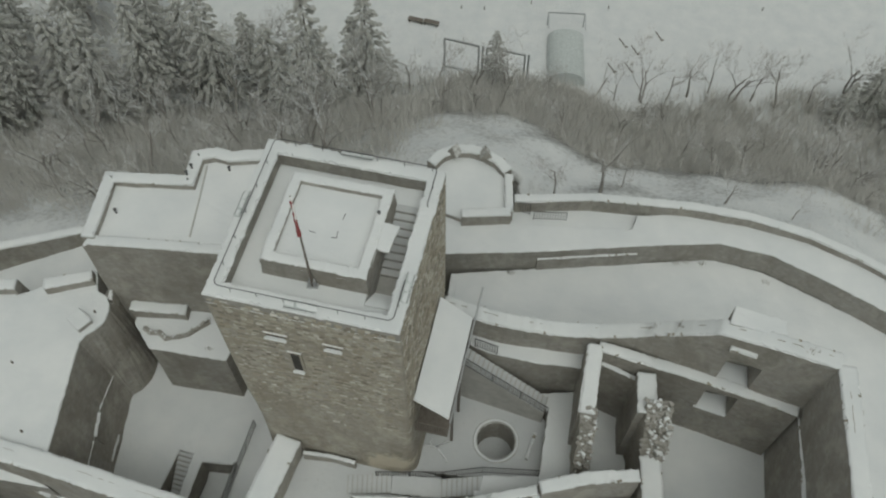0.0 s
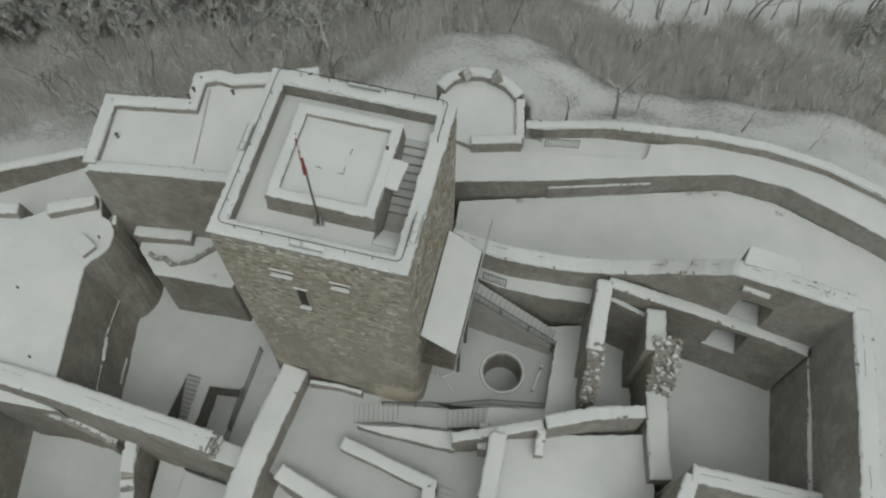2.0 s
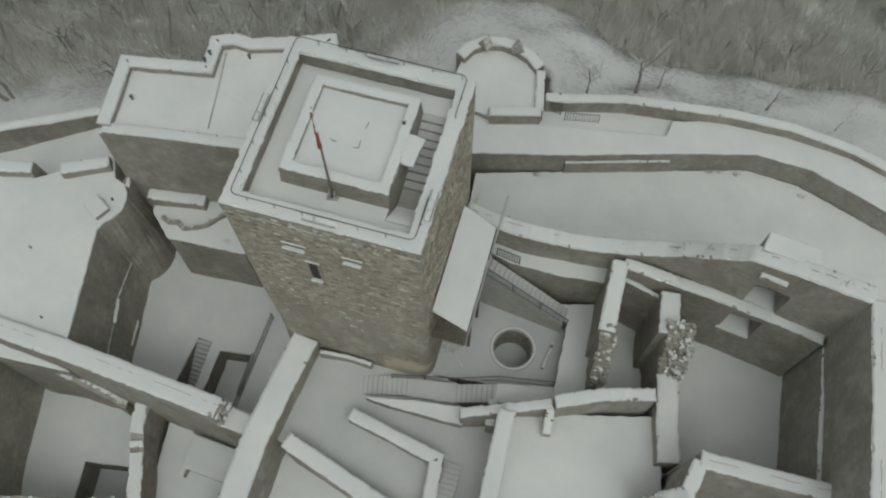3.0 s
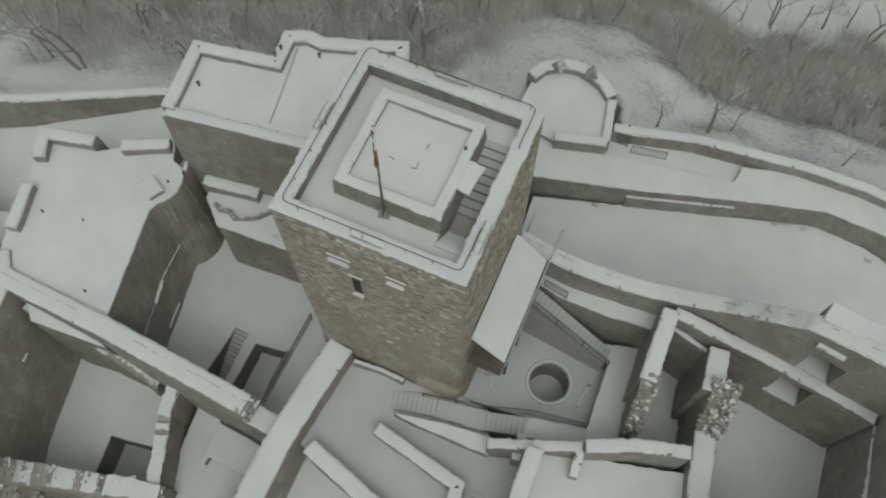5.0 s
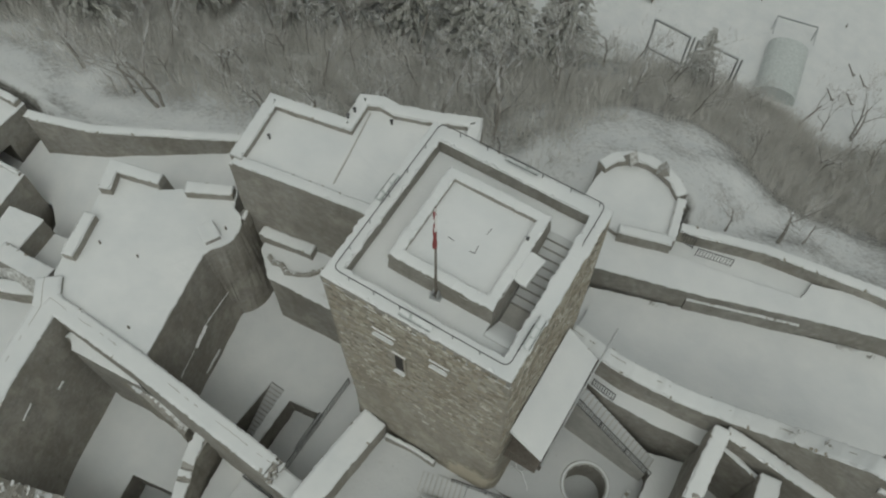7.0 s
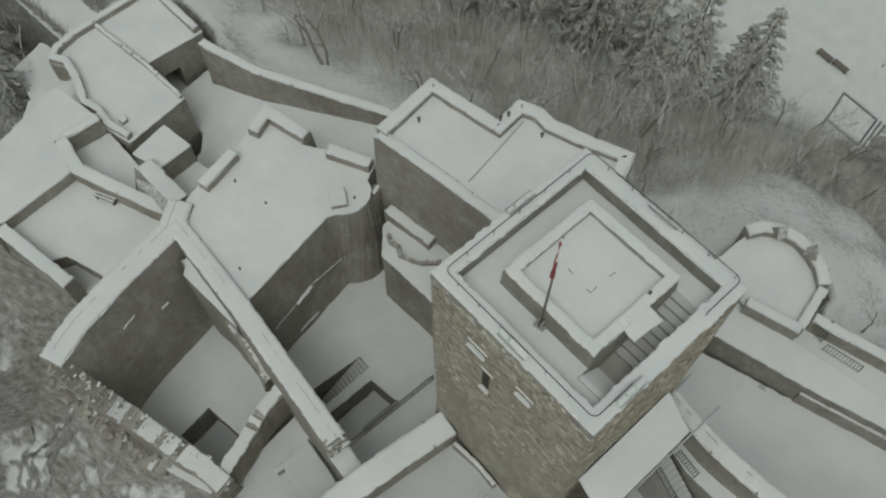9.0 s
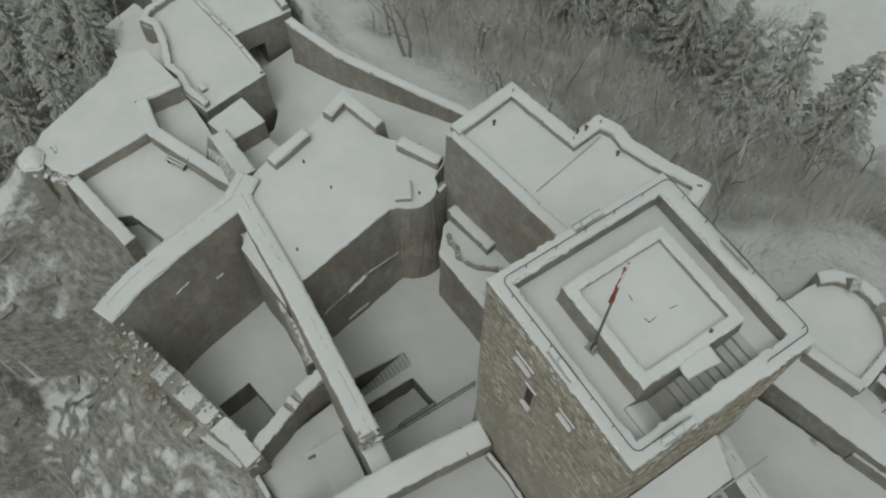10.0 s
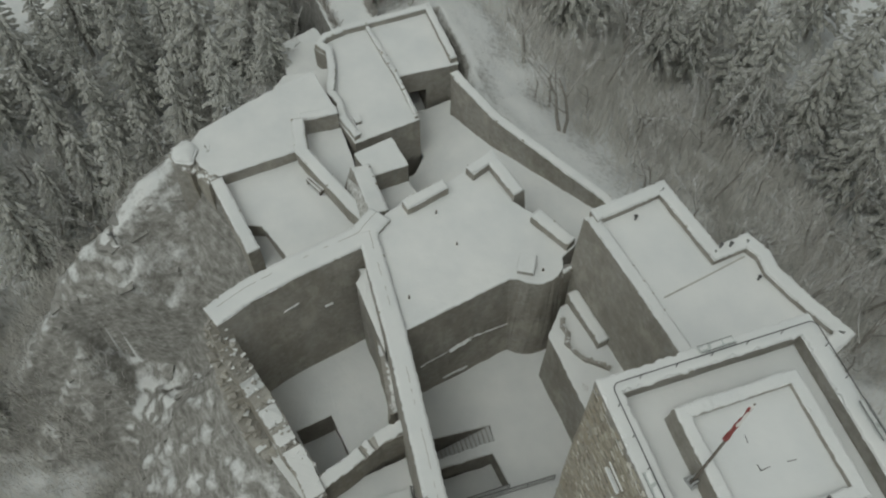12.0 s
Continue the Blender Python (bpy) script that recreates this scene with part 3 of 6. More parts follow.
terrace("pavement", ((-1.9, 24.0), (-0.7, 23.72), (2.2, 23.72), (4.73, 23.95), (5.2, 24.05), (5.2, 25.0), (-1.9, 24.9)), 4, 10.85, "raised walk below the curtain wall under snow", "path", thick=0.1)
terrace("room_floor", ((1.3, 15.4), (9.9, 17.6), (11.0, 11.8), (8, 4), (1.6, 4)), -6, 8.6, "floor of a ruined room under snow", "floor", thick=0.12)
terrace("room_floor", ((5.7, 24.7), (9.0, 23.9), (9.6, 17.7), (5.7, 17.3)), -6, 5.5, "floor of a narrow chamber under snow", "floor", thick=0.1)
terrace("room_floor", ((8.8, 24.2), (17.6, 23.5), (18.6, 14.4), (10.4, 14.0)), -6, 6.3, "floor of a great roofless room under snow", "floor", thick=0.1)
terrace("ward_ground", ((-4.5, 25.3), (-5.2, 33.8), (1.4, 35.8), (11.6, 38.8), (14.1, 39.5), (17.9, 39.2), (24.8, 36.8), (32, 33.6), (32, -4), (18.4, -4), (18.2, 22), (17, 24)), -6, 1.95, "long outer ward under smooth snow", "courtyard", thick=0.12)


def snow_bank():
    """Snow-covered bank that rises from the ward to the foot of the curtain wall."""
    top = dense(((-4.2, 25.5, 5.2), (0.9, 25.1, 5.2), (6.7, 25.0, 5.4), (11.2, 25.0, 5.6), (17.6, 24.0, 5.6), (18.6, 20, 5.4), (19, 8, 5.0)), 0.8, False)
    low = ((-4.6, 33.4, 2.06), (1.4, 35.4, 2.06), (11.6, 38.4, 2.06), (18, 38.6, 2.06), (25.5, 34.5, 2.06), (31, 26, 2.06), (31.5, 8, 2.06))
    bm = bmesh.new()
    n = len(top)
    seg = [Vector(p) for p in low]
    grid = []
    for i, a in enumerate(top):
        f = i / (n - 1) * (len(seg) - 1)
        k = min(len(seg) - 2, int(f))
        b = seg[k].lerp(seg[k + 1], f - k)
        row = []
        for j in range(13):
            g = j / 12
            p = a.lerp(b, g)
            p.z = b.z + (a.z - b.z) * (1 - smooth(-0.15, 1.0, g)) / (1 - smooth(-0.15, 1.0, 0.0)) + (0.15 * noise.noise(p * 0.3) if 0 < j < 12 else 0)
            row.append(bm.verts.new(p))
        grid.append(row)
    for a, b in zip(grid, grid[1:]):
        for j in range(12):
            bm.faces.new((a[j], a[j + 1], b[j + 1], b[j]))
    for fc in bm.faces:
        fc.smooth = True
    solid("snow_bank", bm, SNOW, "smooth snow bank rising to the curtain wall", "snow", "", "structure")


snow_bank()
terrace("road", ((-9, 33.4), (-5.5, 34.1), (0.83, 35.72), (5.4, 37.1), (10.0, 38.45), (14.05, 39.5), (17.95, 39.3), (21.8, 37.95), (25.2, 36.6), (31.5, 33.8), (32, 37.0), (24.5, 40.2), (18.3, 41.5), (11.5, 41.6), (7.8, 40.6), (7.5, 39.2), (-2, 37.6), (-2.4, 38.6), (-9, 38.4)), -6, 4.35, "castle road under untouched snow above a retaining wall", "road", thick=0.12, material=MASONRY_DARK)
terrace("path", ((-2, 37.6), (7.5, 39.2), (7.8, 41.0), (4.1, 41.0), (-2.4, 39.6)), -6, 3.9, "narrow lower path under snow", "path", thick=0.1)
terrace("courtyard_floor", ((-49, 2.6), (-36, 5.4), (-34.8, 12), (-36.5, 15), (-43, 17), (-46, 22), (-50, 25), (-33, 31), (-26, 30), (-27, 22), (-35, 20), (-46, 14), (-47.5, 11)), -6, -2.2, "lower court under smooth snow", "courtyard", thick=0.1)

def sloping_court():
    """Snow that falls gently from the platform's foot to the gate."""
    bm = bmesh.new()
    north = dense(((-50, 25.3, -0.9), (-47.9, 24.1, 0.1), (-42.8, 25.2, 1.3), (-38, 27.5, 2.05), (-32, 30.2, 3.0), (-27, 30.9, 3.4)), 0.5, False)
    south = dense(((-50, 19.4, -2.0), (-45.4, 20.0, -1.95), (-42.2, 17.6, -1.4), (-38, 16.2, -0.6), (-32, 19, 0.9), (-26.5, 22, 1.5)), 0.5, False)
    n = 16
    pick = lambda e, f: e[min(len(e) - 1, int(f * (len(e) - 1) + 0.5))]
    grid = [[bm.verts.new(pick(north, i / n).lerp(pick(south, i / n), j / n) + Vector((0, 0, 0.1 * noise.noise(Vector((i * 0.5, j * 0.5, 1)))))) for j in range(n + 1)] for i in range(n + 1)]
    for p, q in zip(grid, grid[1:]):
        for j in range(n):
            bm.faces.new((p[j], p[j + 1], q[j + 1], q[j]))
    for fc in bm.faces:
        fc.smooth = True
    solid("court_snow", bm, SNOW, "smooth snow sloping down to the gate", "snow", "", "structure")


sloping_court()

# ---- the great platform ----
PLAT = ((-26.0, 12.75), (-27.45, 20.2), (-27.3, 20.85), (-26.75, 21.4), (-26.48, 22.1), (-26.55, 22.9), (-26.85, 23.55), (-27.35, 23.9), (-27.95, 24.1), (-28.65, 25.55), (-29.8, 24.6), (-31.6, 23.6), (-33.2, 22.5), (-33.65, 23.7), (-37.4, 22.7), (-36.6, 20.7), (-35.95, 18.8), (-35.25, 15.5), (-34.85, 14.1), (-33.9, 13.0), (-30.3, 12.65))


def rounded(pts, first, last, times=2):
    """Cut the corners of a stretch of a plan, so that it runs as a smooth curve."""
    arc = [Vector(p) for p in pts[first:last]]
    for _ in range(times):
        arc = arc[:1] + [q for a, b in zip(arc, arc[1:]) for q in (a.lerp(b, 0.25), a.lerp(b, 0.75))] + arc[-1:]
    return list(pts[:first]) + [tuple(p) for p in arc] + list(pts[last:])


PLAT = rounded(PLAT, 1, 9)
terrace("platform", PLAT, -2, 6.95, "broad raised platform of masonry under smooth snow", "terrace", thick=0.16, batter=0.95)
wall("wall_25", ((-25.64, 15.15, -0.95), (-26.0, 17.05, -1.0)), 0.25, -2, "stepped foot of the platform wall with a thin line of snow", thick=0.04, lift=0.05)
wall("wall_41", ((-25.66, 13.55, 1.9), (-26.45, 17.4, 2.4), (-27.0, 20.6, 1.75)), 0.17, -2, "narrow offset of the platform wall with a thin line of snow", thick=0.03, lift=0.06)
wall("wall_50", ((-26.02, 15.7, 2.22), (-26.38, 17.3, 2.42)), 0.34, -2, "wider ledge of the platform wall with snow on it", thick=0.05, lift=0.05)
wall("wall_1", ((-33.6, 12.5, 7.3), (-26, 12.18, 7.3), (-15.3, 11.35, 7.3)), 1.25, -6, "straight high castle wall with a cap of snow", thick=0.18, joint=0.1)
wall("wall_2", ((-15.2, 11.2, 6.3), (-12.2, 10.9, 6.3)), 1.25, -6, "lower stub of wall with snow on top", thick=0.15)
wall("wall_3", ((-34.7, 13.7, 7.3), (-33.4, 11.95, 7.3), (-32.5, 7.4, 7.3), (-31.65, 4.1, 7.3), (-30.6, 1.5, 7.2)), 1.65, -8, batter=0.55, label="thick castle wall over the rock, capped with snow", thick=0.18, joint=-0.15)
for pts, nm in ((((-34.6, 15.4, 7.75), (-35.4, 18.55, 7.75)), "parapet_1"), (((-35.9, 20.45, 7.8), (-36.62, 22.22, 7.8), (-33.15, 23.0, 7.75)), "parapet_2"), (((-31.3, 23.45, 7.75), (-28.4, 24.85, 7.75)), "parapet_3")):
    wall(nm, pts, 0.8, 6.9, "low broken parapet with thick snow on the platform", thick=0.16)

# ---- north-west terrace building ----
NW = ((-27.2, 24.5), (-27.85, 30.0), (-22.6, 30.9), (-22.9, 33.0), (-21.5, 33.5), (-20.35, 33.4), (-18.3, 34.05), (-15.25, 35.25), (-13.5, 31), (-12.9, 26.5), (-17.4, 25.9), (-23.5, 25.05))
terrace("terrace_house", NW, -6, 12.45, "square terrace building with a flat snow-covered roof", "building", thick=0.12, batter=0.3, over=-0.3)
wall("parapet_4", [(-26.85, 24.9, 12.98), (-27.45, 29.6, 12.98), (-22.25, 30.5, 12.98), (-22.5, 32.62, 12.98), (-21.4, 33.1, 12.98), (-20.3, 33.0, 12.98), (-18.3, 33.65, 12.98), (-15.55, 34.75, 12.98), (-15.0, 33.4, 12.98)], 0.8, 12.3, "roof parapet under thick uneven snow", thick=0.16)
wall("parapet_5", [(-26.95, 24.85, 12.72), (-23.5, 25.36, 12.7), (-17.35, 26.2, 12.7), (-13.1, 26.75, 12.7)], 0.7, 12.0, "low roof edge under snow", thick=0.14)

# ---- ledge at the foot of the terrace building ----
terrace("ledge", ((-25.6, 23.4), (-23.9, 21.8), (-18.4, 22.1), (-18.2, 24.2), (-12.8, 25), (-12.8, 26), (-25.9, 24.9)), -5, 4.6, "rock ledge under snow below the terrace building", "terrace", thick=0.12)
bm = bmesh.new()
slab_into(bm, ((-28.3, 20.2, 6.6), (-27.5, 20.3, 6.5), (-26.85, 21.4, 6.4), (-26.7, 22.5, 6.4), (-26.85, 23.8, 6.5), (-27.5, 25.1, 6.5)), -4, 6.6, 0.06, 0.5, 0.9)
solid("rock_face", bm, MASONRY_BARE, "bare rubble filling the corner between platform and terrace building", "rock", "", "structure")
wall("wall_44", ((-26.95, 23.75, 6.85), (-27.2, 25.0, 6.95)), 0.28, 5.5, "narrow ledge in the corner with a line of snow", thick=0.06)
wall("wall_4", ((-26.0, 24.2, 5.6), (-22.1, 24.75, 5.5)), 0.75, 4, "short thick wall stub with snow", thick=0.14)

# ---- bridge wall and the yard walls ----
wall("wall_5", ((-11.6, 16.8, 7.9), (-12.1, 13, 7.9), (-12.4, 10, 7.9), (-12.4, 3.5, 7.9)), 1.55, -6, "thick wall running out from the tower under snow", thick=0.16)
wall("wall_6", ((-10.8, 10.7, 7.2), (-4.7, 8.85, 7.2), (-2, 8.1, 7.2)), 0.95, 2, "slanting low wall with a cap of snow", thick=0.15)
wall("wall_7", ((-7.65, 13.25, 7.1), (-1.95, 12.1, 7.1), (-1.7, 9.4, 7.1), (-2.2, 7.6, 7.1)), 0.75, 5, "bent low wall with a cap of snow", thick=0.15)
terrace("wedge_wall", ((-7.1, 14.45), (-5.0, 14.9), (-1.35, 15.45), (-1.1, 14.4), (-5.9, 14.35)), 4, 7.0, "wedge of old wall under snow", "wall", thick=0.14)
wall("wall_8", ((-1.3, 14.7, 8.6), (1.0, 15.4, 9.6), (3.6, 16.2, 10.6)), 0.55, 5, "retaining wall with a narrow cap of snow", thick=0.13)
wall("wall_9", ((3.7, 16.17, 11.2), (6.14, 17.25, 11.3), (8.93, 18.0, 11.4)), 0.7, 4, "broken room wall with uneven snow", thick=0.15, lift=0.08)
wall("wall_10", ((1.3, 15.3, 9.9), (1.45, 10, 9.9), (1.7, 3.5, 9.9)), 0.95, 4, "straight wall between yard and room under snow", thick=0.15)

# ---- eastern rooms ----
wall("wall_11", ((5.37, 24.6, 13.0), (5.48, 20.4, 12.7)), 0.88, 4, "narrow wall top under snow", thick=0.16)
INNER = wall("wall_12", ((5.6, 24.6, 12.98), (9.9, 24.15, 12.95), (13.1, 23.75, 12.95), (17.0, 23.13, 12.9)), 0.65, 4, "long inner wall with a cap of snow", thick=0.13)
wall("wall_13", ((8.55, 23.7, 12.5), (8.8, 21.2, 12.6)), 1.08, 4, "stub wall between the eastern rooms", thick=0.15)
wall("wall_14", ((9.68, 19.8, 9.8), (10.05, 17.4, 9.8), (10.6, 14.9, 9.8)), 1.2, 4, "low thick wall between the eastern rooms under snow", thick=0.15)
NWALL = ((-3.9, 25.3, 13.1), (-1.7, 25.1, 13.0), (-0.15, 25.0, 13.0), (3.2, 25.15, 13.0), (5.0, 25.4, 13.1), (7.6, 25.4, 14.3), (9.5, 25.05, 16.0), (11.45, 24.7, 17.7), (14.5, 24.2, 18.1), (17.3, 23.7, 18.3))
CURTAIN = wall("wall_15", NWALL, 0.95, -5, "long curtain wall with frayed snow on its crest", thick=0.16, lift=0.06, joint=0.1)
wall("wall_16", ((17.58, 23.5, 18.3), (18.08, 17.4, 18.3), (18.5, 10, 18.3)), 0.9, -5, "high end wall of the great room under snow", thick=0.15, joint=-0.05)
wall("wall_17", ((11.3, 14.6, 13.8), (14.4, 14.62, 13.8), (18.2, 14.75, 13.8)), 0.85, 4, "near wall of the great room with snow on it", thick=0.15, joint=0.05)
wall("wall_18", ((11.35, 14.5, 13.8), (11.0, 12.75, 13.6), (9.9, 12.3, 12.5)), 0.75, 4, "broken return of wall under snow", thick=0.15, lift=0.08)
BUTTRESS = terrace("buttress", ((11.75, 24.85), (11.93, 25.9), (14.62, 25.6), (14.6, 24.6)), -4, 18.0, "buttress of the curtain wall with a slab of snow", "wall", thick=0.16)

# ---- gate turret and road walls ----
wall("wall_19", ((-1.6, 39.5, 5.2), (4.1, 40.9, 5.3), (11.5, 41.7, 5.4), (15.9, 41.8, 5.3), (20.4, 41.3, 5.1), (24, 40.2, 5.0), (32, 36.6, 4.8)), 0.7, -2, "curving road wall with snow on its coping", thick=0.15)
wall("wall_20", ((-48.0, 23.5, 4.3), (-47.2, 23.66, 4.3), (-42.75, 25.0, 4.3), (-37.4, 27.72, 4.3), (-32.9, 30.0, 4.3), (-27.4, 30.4, 4.3)), 0.68, -4, "long curving curtain wall with a cap of snow", thick=0.15)

# ---- gate house and the lower rooms to the west ----
GATE = ((-44.9, 14.35), (-45.7, 19.85), (-50.6, 19.15), (-50.4, 24.65), (-57.5, 24.45), (-57.25, 21.15), (-57.2, 19.15), (-57.1, 16.65), (-56.6, 14.65), (-55.9, 13.75), (-54.7, 14.5), (-52.7, 14.25), (-50.1, 13.45), (-49, 13.85), (-47.3, 13.75))
GATE_HOUSE = terrace("gate_house", GATE, -8, 2.5, "gate house with a flat snow-covered roof", "building", thick=0.12)
cut((GATE_HOUSE,), ((-49.9, 20.45), (-49.9, 21.9), (-53.8, 21.9), (-53.8, 20.45)), -2.6, 0.35)
terrace("bank", ((-50.4, 6.8), (-54.6, 10.7), (-54.2, 15.0), (-49.7, 14.0), (-49.9, 9.5)), -12, 1.4, "snow-covered shelf beside the gate house", "terrace", material=ROCK, thick=0.14)
terrace("bank", ((-54.5, 10.9), (-59.4, 11.4), (-60.5, 14.6), (-58.5, 15.2), (-54.1, 15.0)), -16, 0.3, "lower snow-covered shelf beside the gate house", "terrace", material=ROCK, thick=0.14, batter=1.5)
terrace("road", ((-56.6, 16.0), (-56.7, 20.3), (-66, 19.4), (-78, 19.0), (-78, 14.2), (-66, 15.2)), -24, 1.3, "snow-covered approach road to the gate house", "road", material=ROCK, thick=0.14, batter=3.0)
wall("parapet_6", [(-50.6, 24.35, 3.1), (-57.15, 24.15, 3.1), (-56.95, 21.15, 3.1), (-56.9, 19.15, 3.1), (-56.8, 16.75, 3.1), (-56.35, 14.85, 3.1), (-55.7, 14.2, 3.1), (-54.7, 14.8, 3.1), (-52.7, 14.55, 3.1), (-50.2, 13.75, 3.1), (-49, 14.15, 3.1), (-47.3, 14.05, 3.1), (-45.2, 14.65, 3.0)], 0.55, 2.4, "roof parapet of the gate house under snow", thick=0.13)
wall("parapet_7", [(-56.7, 18.55, 2.85), (-50.7, 19.35, 2.85), (-45.8, 19.65, 2.85)], 0.3, 2.4, "low ridge across the gate house roof", thick=0.1)
wall("wall_21", ((-47.6, 10.55, 3.8), (-44.5, 10.15, 3.8), (-38.5, 12.45, 3.8), (-35.9, 13.75, 3.8)), 0.9, -4, "court wall with snow on it", thick=0.14)
terrace("courtyard_floor", ((-45.4, 3.3), (-40.3, 4.5), (-39.7, 5.9), (-35.7, 7.3), (-35.6, 13.5), (-45.6, 10.9)), -6, 2.3, "small walled court under smooth snow", "courtyard", thick=0.12)
terrace("pit_floor", ((-40.3, 4.6), (-39.7, 6), (-35.8, 7.4), (-36.2, 5.6)), -4, 0.9, "small three-cornered pit inside the court wall", "floor", MASONRY_DARK, 0.04, snow=SNOW_THIN_SHADED)
terrace("courtyard_floor", ((-47.5, 10.75), (-44.7, 10.35), (-38.3, 12.55), (-41.8, 13.85), (-47.2, 13.75)), -6, 1.9, "narrow space beside the gate house under snow", "courtyard", thick=0.12)
wall("wall_23", ((-47.8, 10.7, 3.7), (-47.6, 13.7, 3.7)), 0.7, -4, "court wall with snow on it", thick=0.14)
wall("wall_24", ((-43.9, 3.55, 3.6), (-39.9, 4.35, 3.4), (-37.2, 4.9, 3.2)), 0.9, -8, "outer court wall over the rock with snow on it", thick=0.14)
terrace("terrace_roof", ((-44.2, 3.8), (-44.8, 10.15), (-47.6, 10.4), (-47.4, 13.7), (-50.2, 13.2), (-52.4, 12.9), (-50.8, 7.6), (-49.0, 3.2), (-47.6, 2.0), (-45.6, 2.6)), -6, 3.5, "broad snow-covered bank beside the lower court", "terrace", thick=0.14)
wall("wall_26", ((-41, 13.9, 4.6), (-38.1, 13.9, 5.2), (-35.7, 13.9, 6.0)), 1.25, -4, "sloping pier of masonry under snow beside the platform", thick=0.15)
terrace("shed_roof", ((-42.5, 13.75), (-43.15, 16.85), (-40.3, 17.28), (-40.1, 14.5)), 0, 4.3, "small flat-roofed shed against the gate house under snow", "shed", thick=0.12)
bm = bmesh.new()
slab_into(bm, ((-41.4, 13.2, 4.4), (-41, 12.3, 2.1), (-38.9, 12.05, 2.7), (-36.8, 12.7, 3.9), (-36.3, 13.45, 5.6), (-38.6, 13.4, 5.0)), -4, 5.6, 0.06, 0.5)
solid("rubble_bank", bm, MASONRY_DARK, "steep face of broken masonry beside the court wall with flecks of snow", "wall", "", "structure")
terrace("pit_floor", ((-41.3, 14.5), (-40.5, 17.2), (-35.7, 17.6), (-35.4, 14.6)), -2, 2.3, "small pit beside the platform with snow on its floor", "floor", thick=0.1)
wall("wall_27", ((-40.4, 17.1, 2.2), (-38.3, 17.5, 2.4), (-35.9, 17.1, 2.6)), 0.3, 0.5, "thin wall beside a stair pit", thick=0.08)


# ---- the tower ----
def rounded_ring(x0, y0, x1, y1, r, n=5):
    out = []
    for cx, cy, a in ((x1 - r, y1 - r, 0), (x0 + r, y1 - r, 90), (x0 + r, y0 + r, 180), (x1 - r, y0 + r, 270)):
        out += [(cx + r * math.cos(radians(a + 90 * i / n)), cy + r * math.sin(radians(a + 90 * i / n))) for i in range(n + 1)]
    return out


TX0, TY0, TX1, TY1 = -13.1, 17.0, -3.95, 26.15


def build_tower():
    tower = empty("keep_tower", (-8.5, 21.6, 6), "tall square stone keep with snow on its parapet and roof", "tower")
    bm = bmesh.new()
    levels = [(-5, 1.0, 0.34), (3, 1.0, 0.3), (6, 0.95, 0.24), (8, 0.8, 0.14), (10, 0.6, 0.06), (12, 0.35, 0.0), (14, 0.15, 0), (18, 0.08, 0), (22, 0.08, 0), (24.1, 0.08, 0)]
    levels += [(24.1, 0.05, -0.74), (22.22, 0.05, -0.74)]
    rings = [[bm.verts.new((x, y, z)) for x, y in rounded_ring(TX0 - g, TY0 - g, TX1 + g, TY1 + g, r)] for z, r, g in levels]
    k = len(rings[0])
    for a, b in zip(rings, rings[1:]):
        for i in range(k):
            bm.faces.new((a[i], a[(i + 1) % k], b[(i + 1) % k], b[i]))
    bm.faces.new(rings[-1])
    bm.faces.new(rings[0][::-1])
    body = under(part("wall", bm, TOWER_WALL, None), tower)
    # parapet ring
    bm, cap = bmesh.new(), bmesh.new()
    line = [(-12.71, 17.4, 24.8), (-4.34, 17.4, 24.8), (-4.34, 25.75, 24.8), (-12.71, 25.75, 24.8)]
    wall_into(bm, cap, line, 0.76, 24.104, 0.16, True, 0.02)
    par = under(part("parapet", bm, MASONRY_DARK, None), tower)
    under(part("snow_cover", cap, SNOW, None, "thick snow on the parapet"), par)
    # roof floor, open over the stair
    floor = ((-12.4, 17.8), (-4.6, 17.8), (-4.6, 18.5), (-6.05, 18.5), (-6.05, 24.3), (-4.6, 24.3), (-4.6, 25.4), (-12.4, 25.4))
    bm = bmesh.new()
    slab_into(bm, floor, 22.226, 23.93, 0.0, 2.0)
    fl = under(part("roof_floor", bm, CONCRETE, None), tower)
    bm = bmesh.new()
    snow_slab_into(bm, floor, 23.93, 0.08, 0.0, 0.04, 0.6, 0.01)
    under(part("snow_cover", bm, SNOW, None, "smooth snow on the roof walk"), fl)
    return tower


TOWER = build_tower()


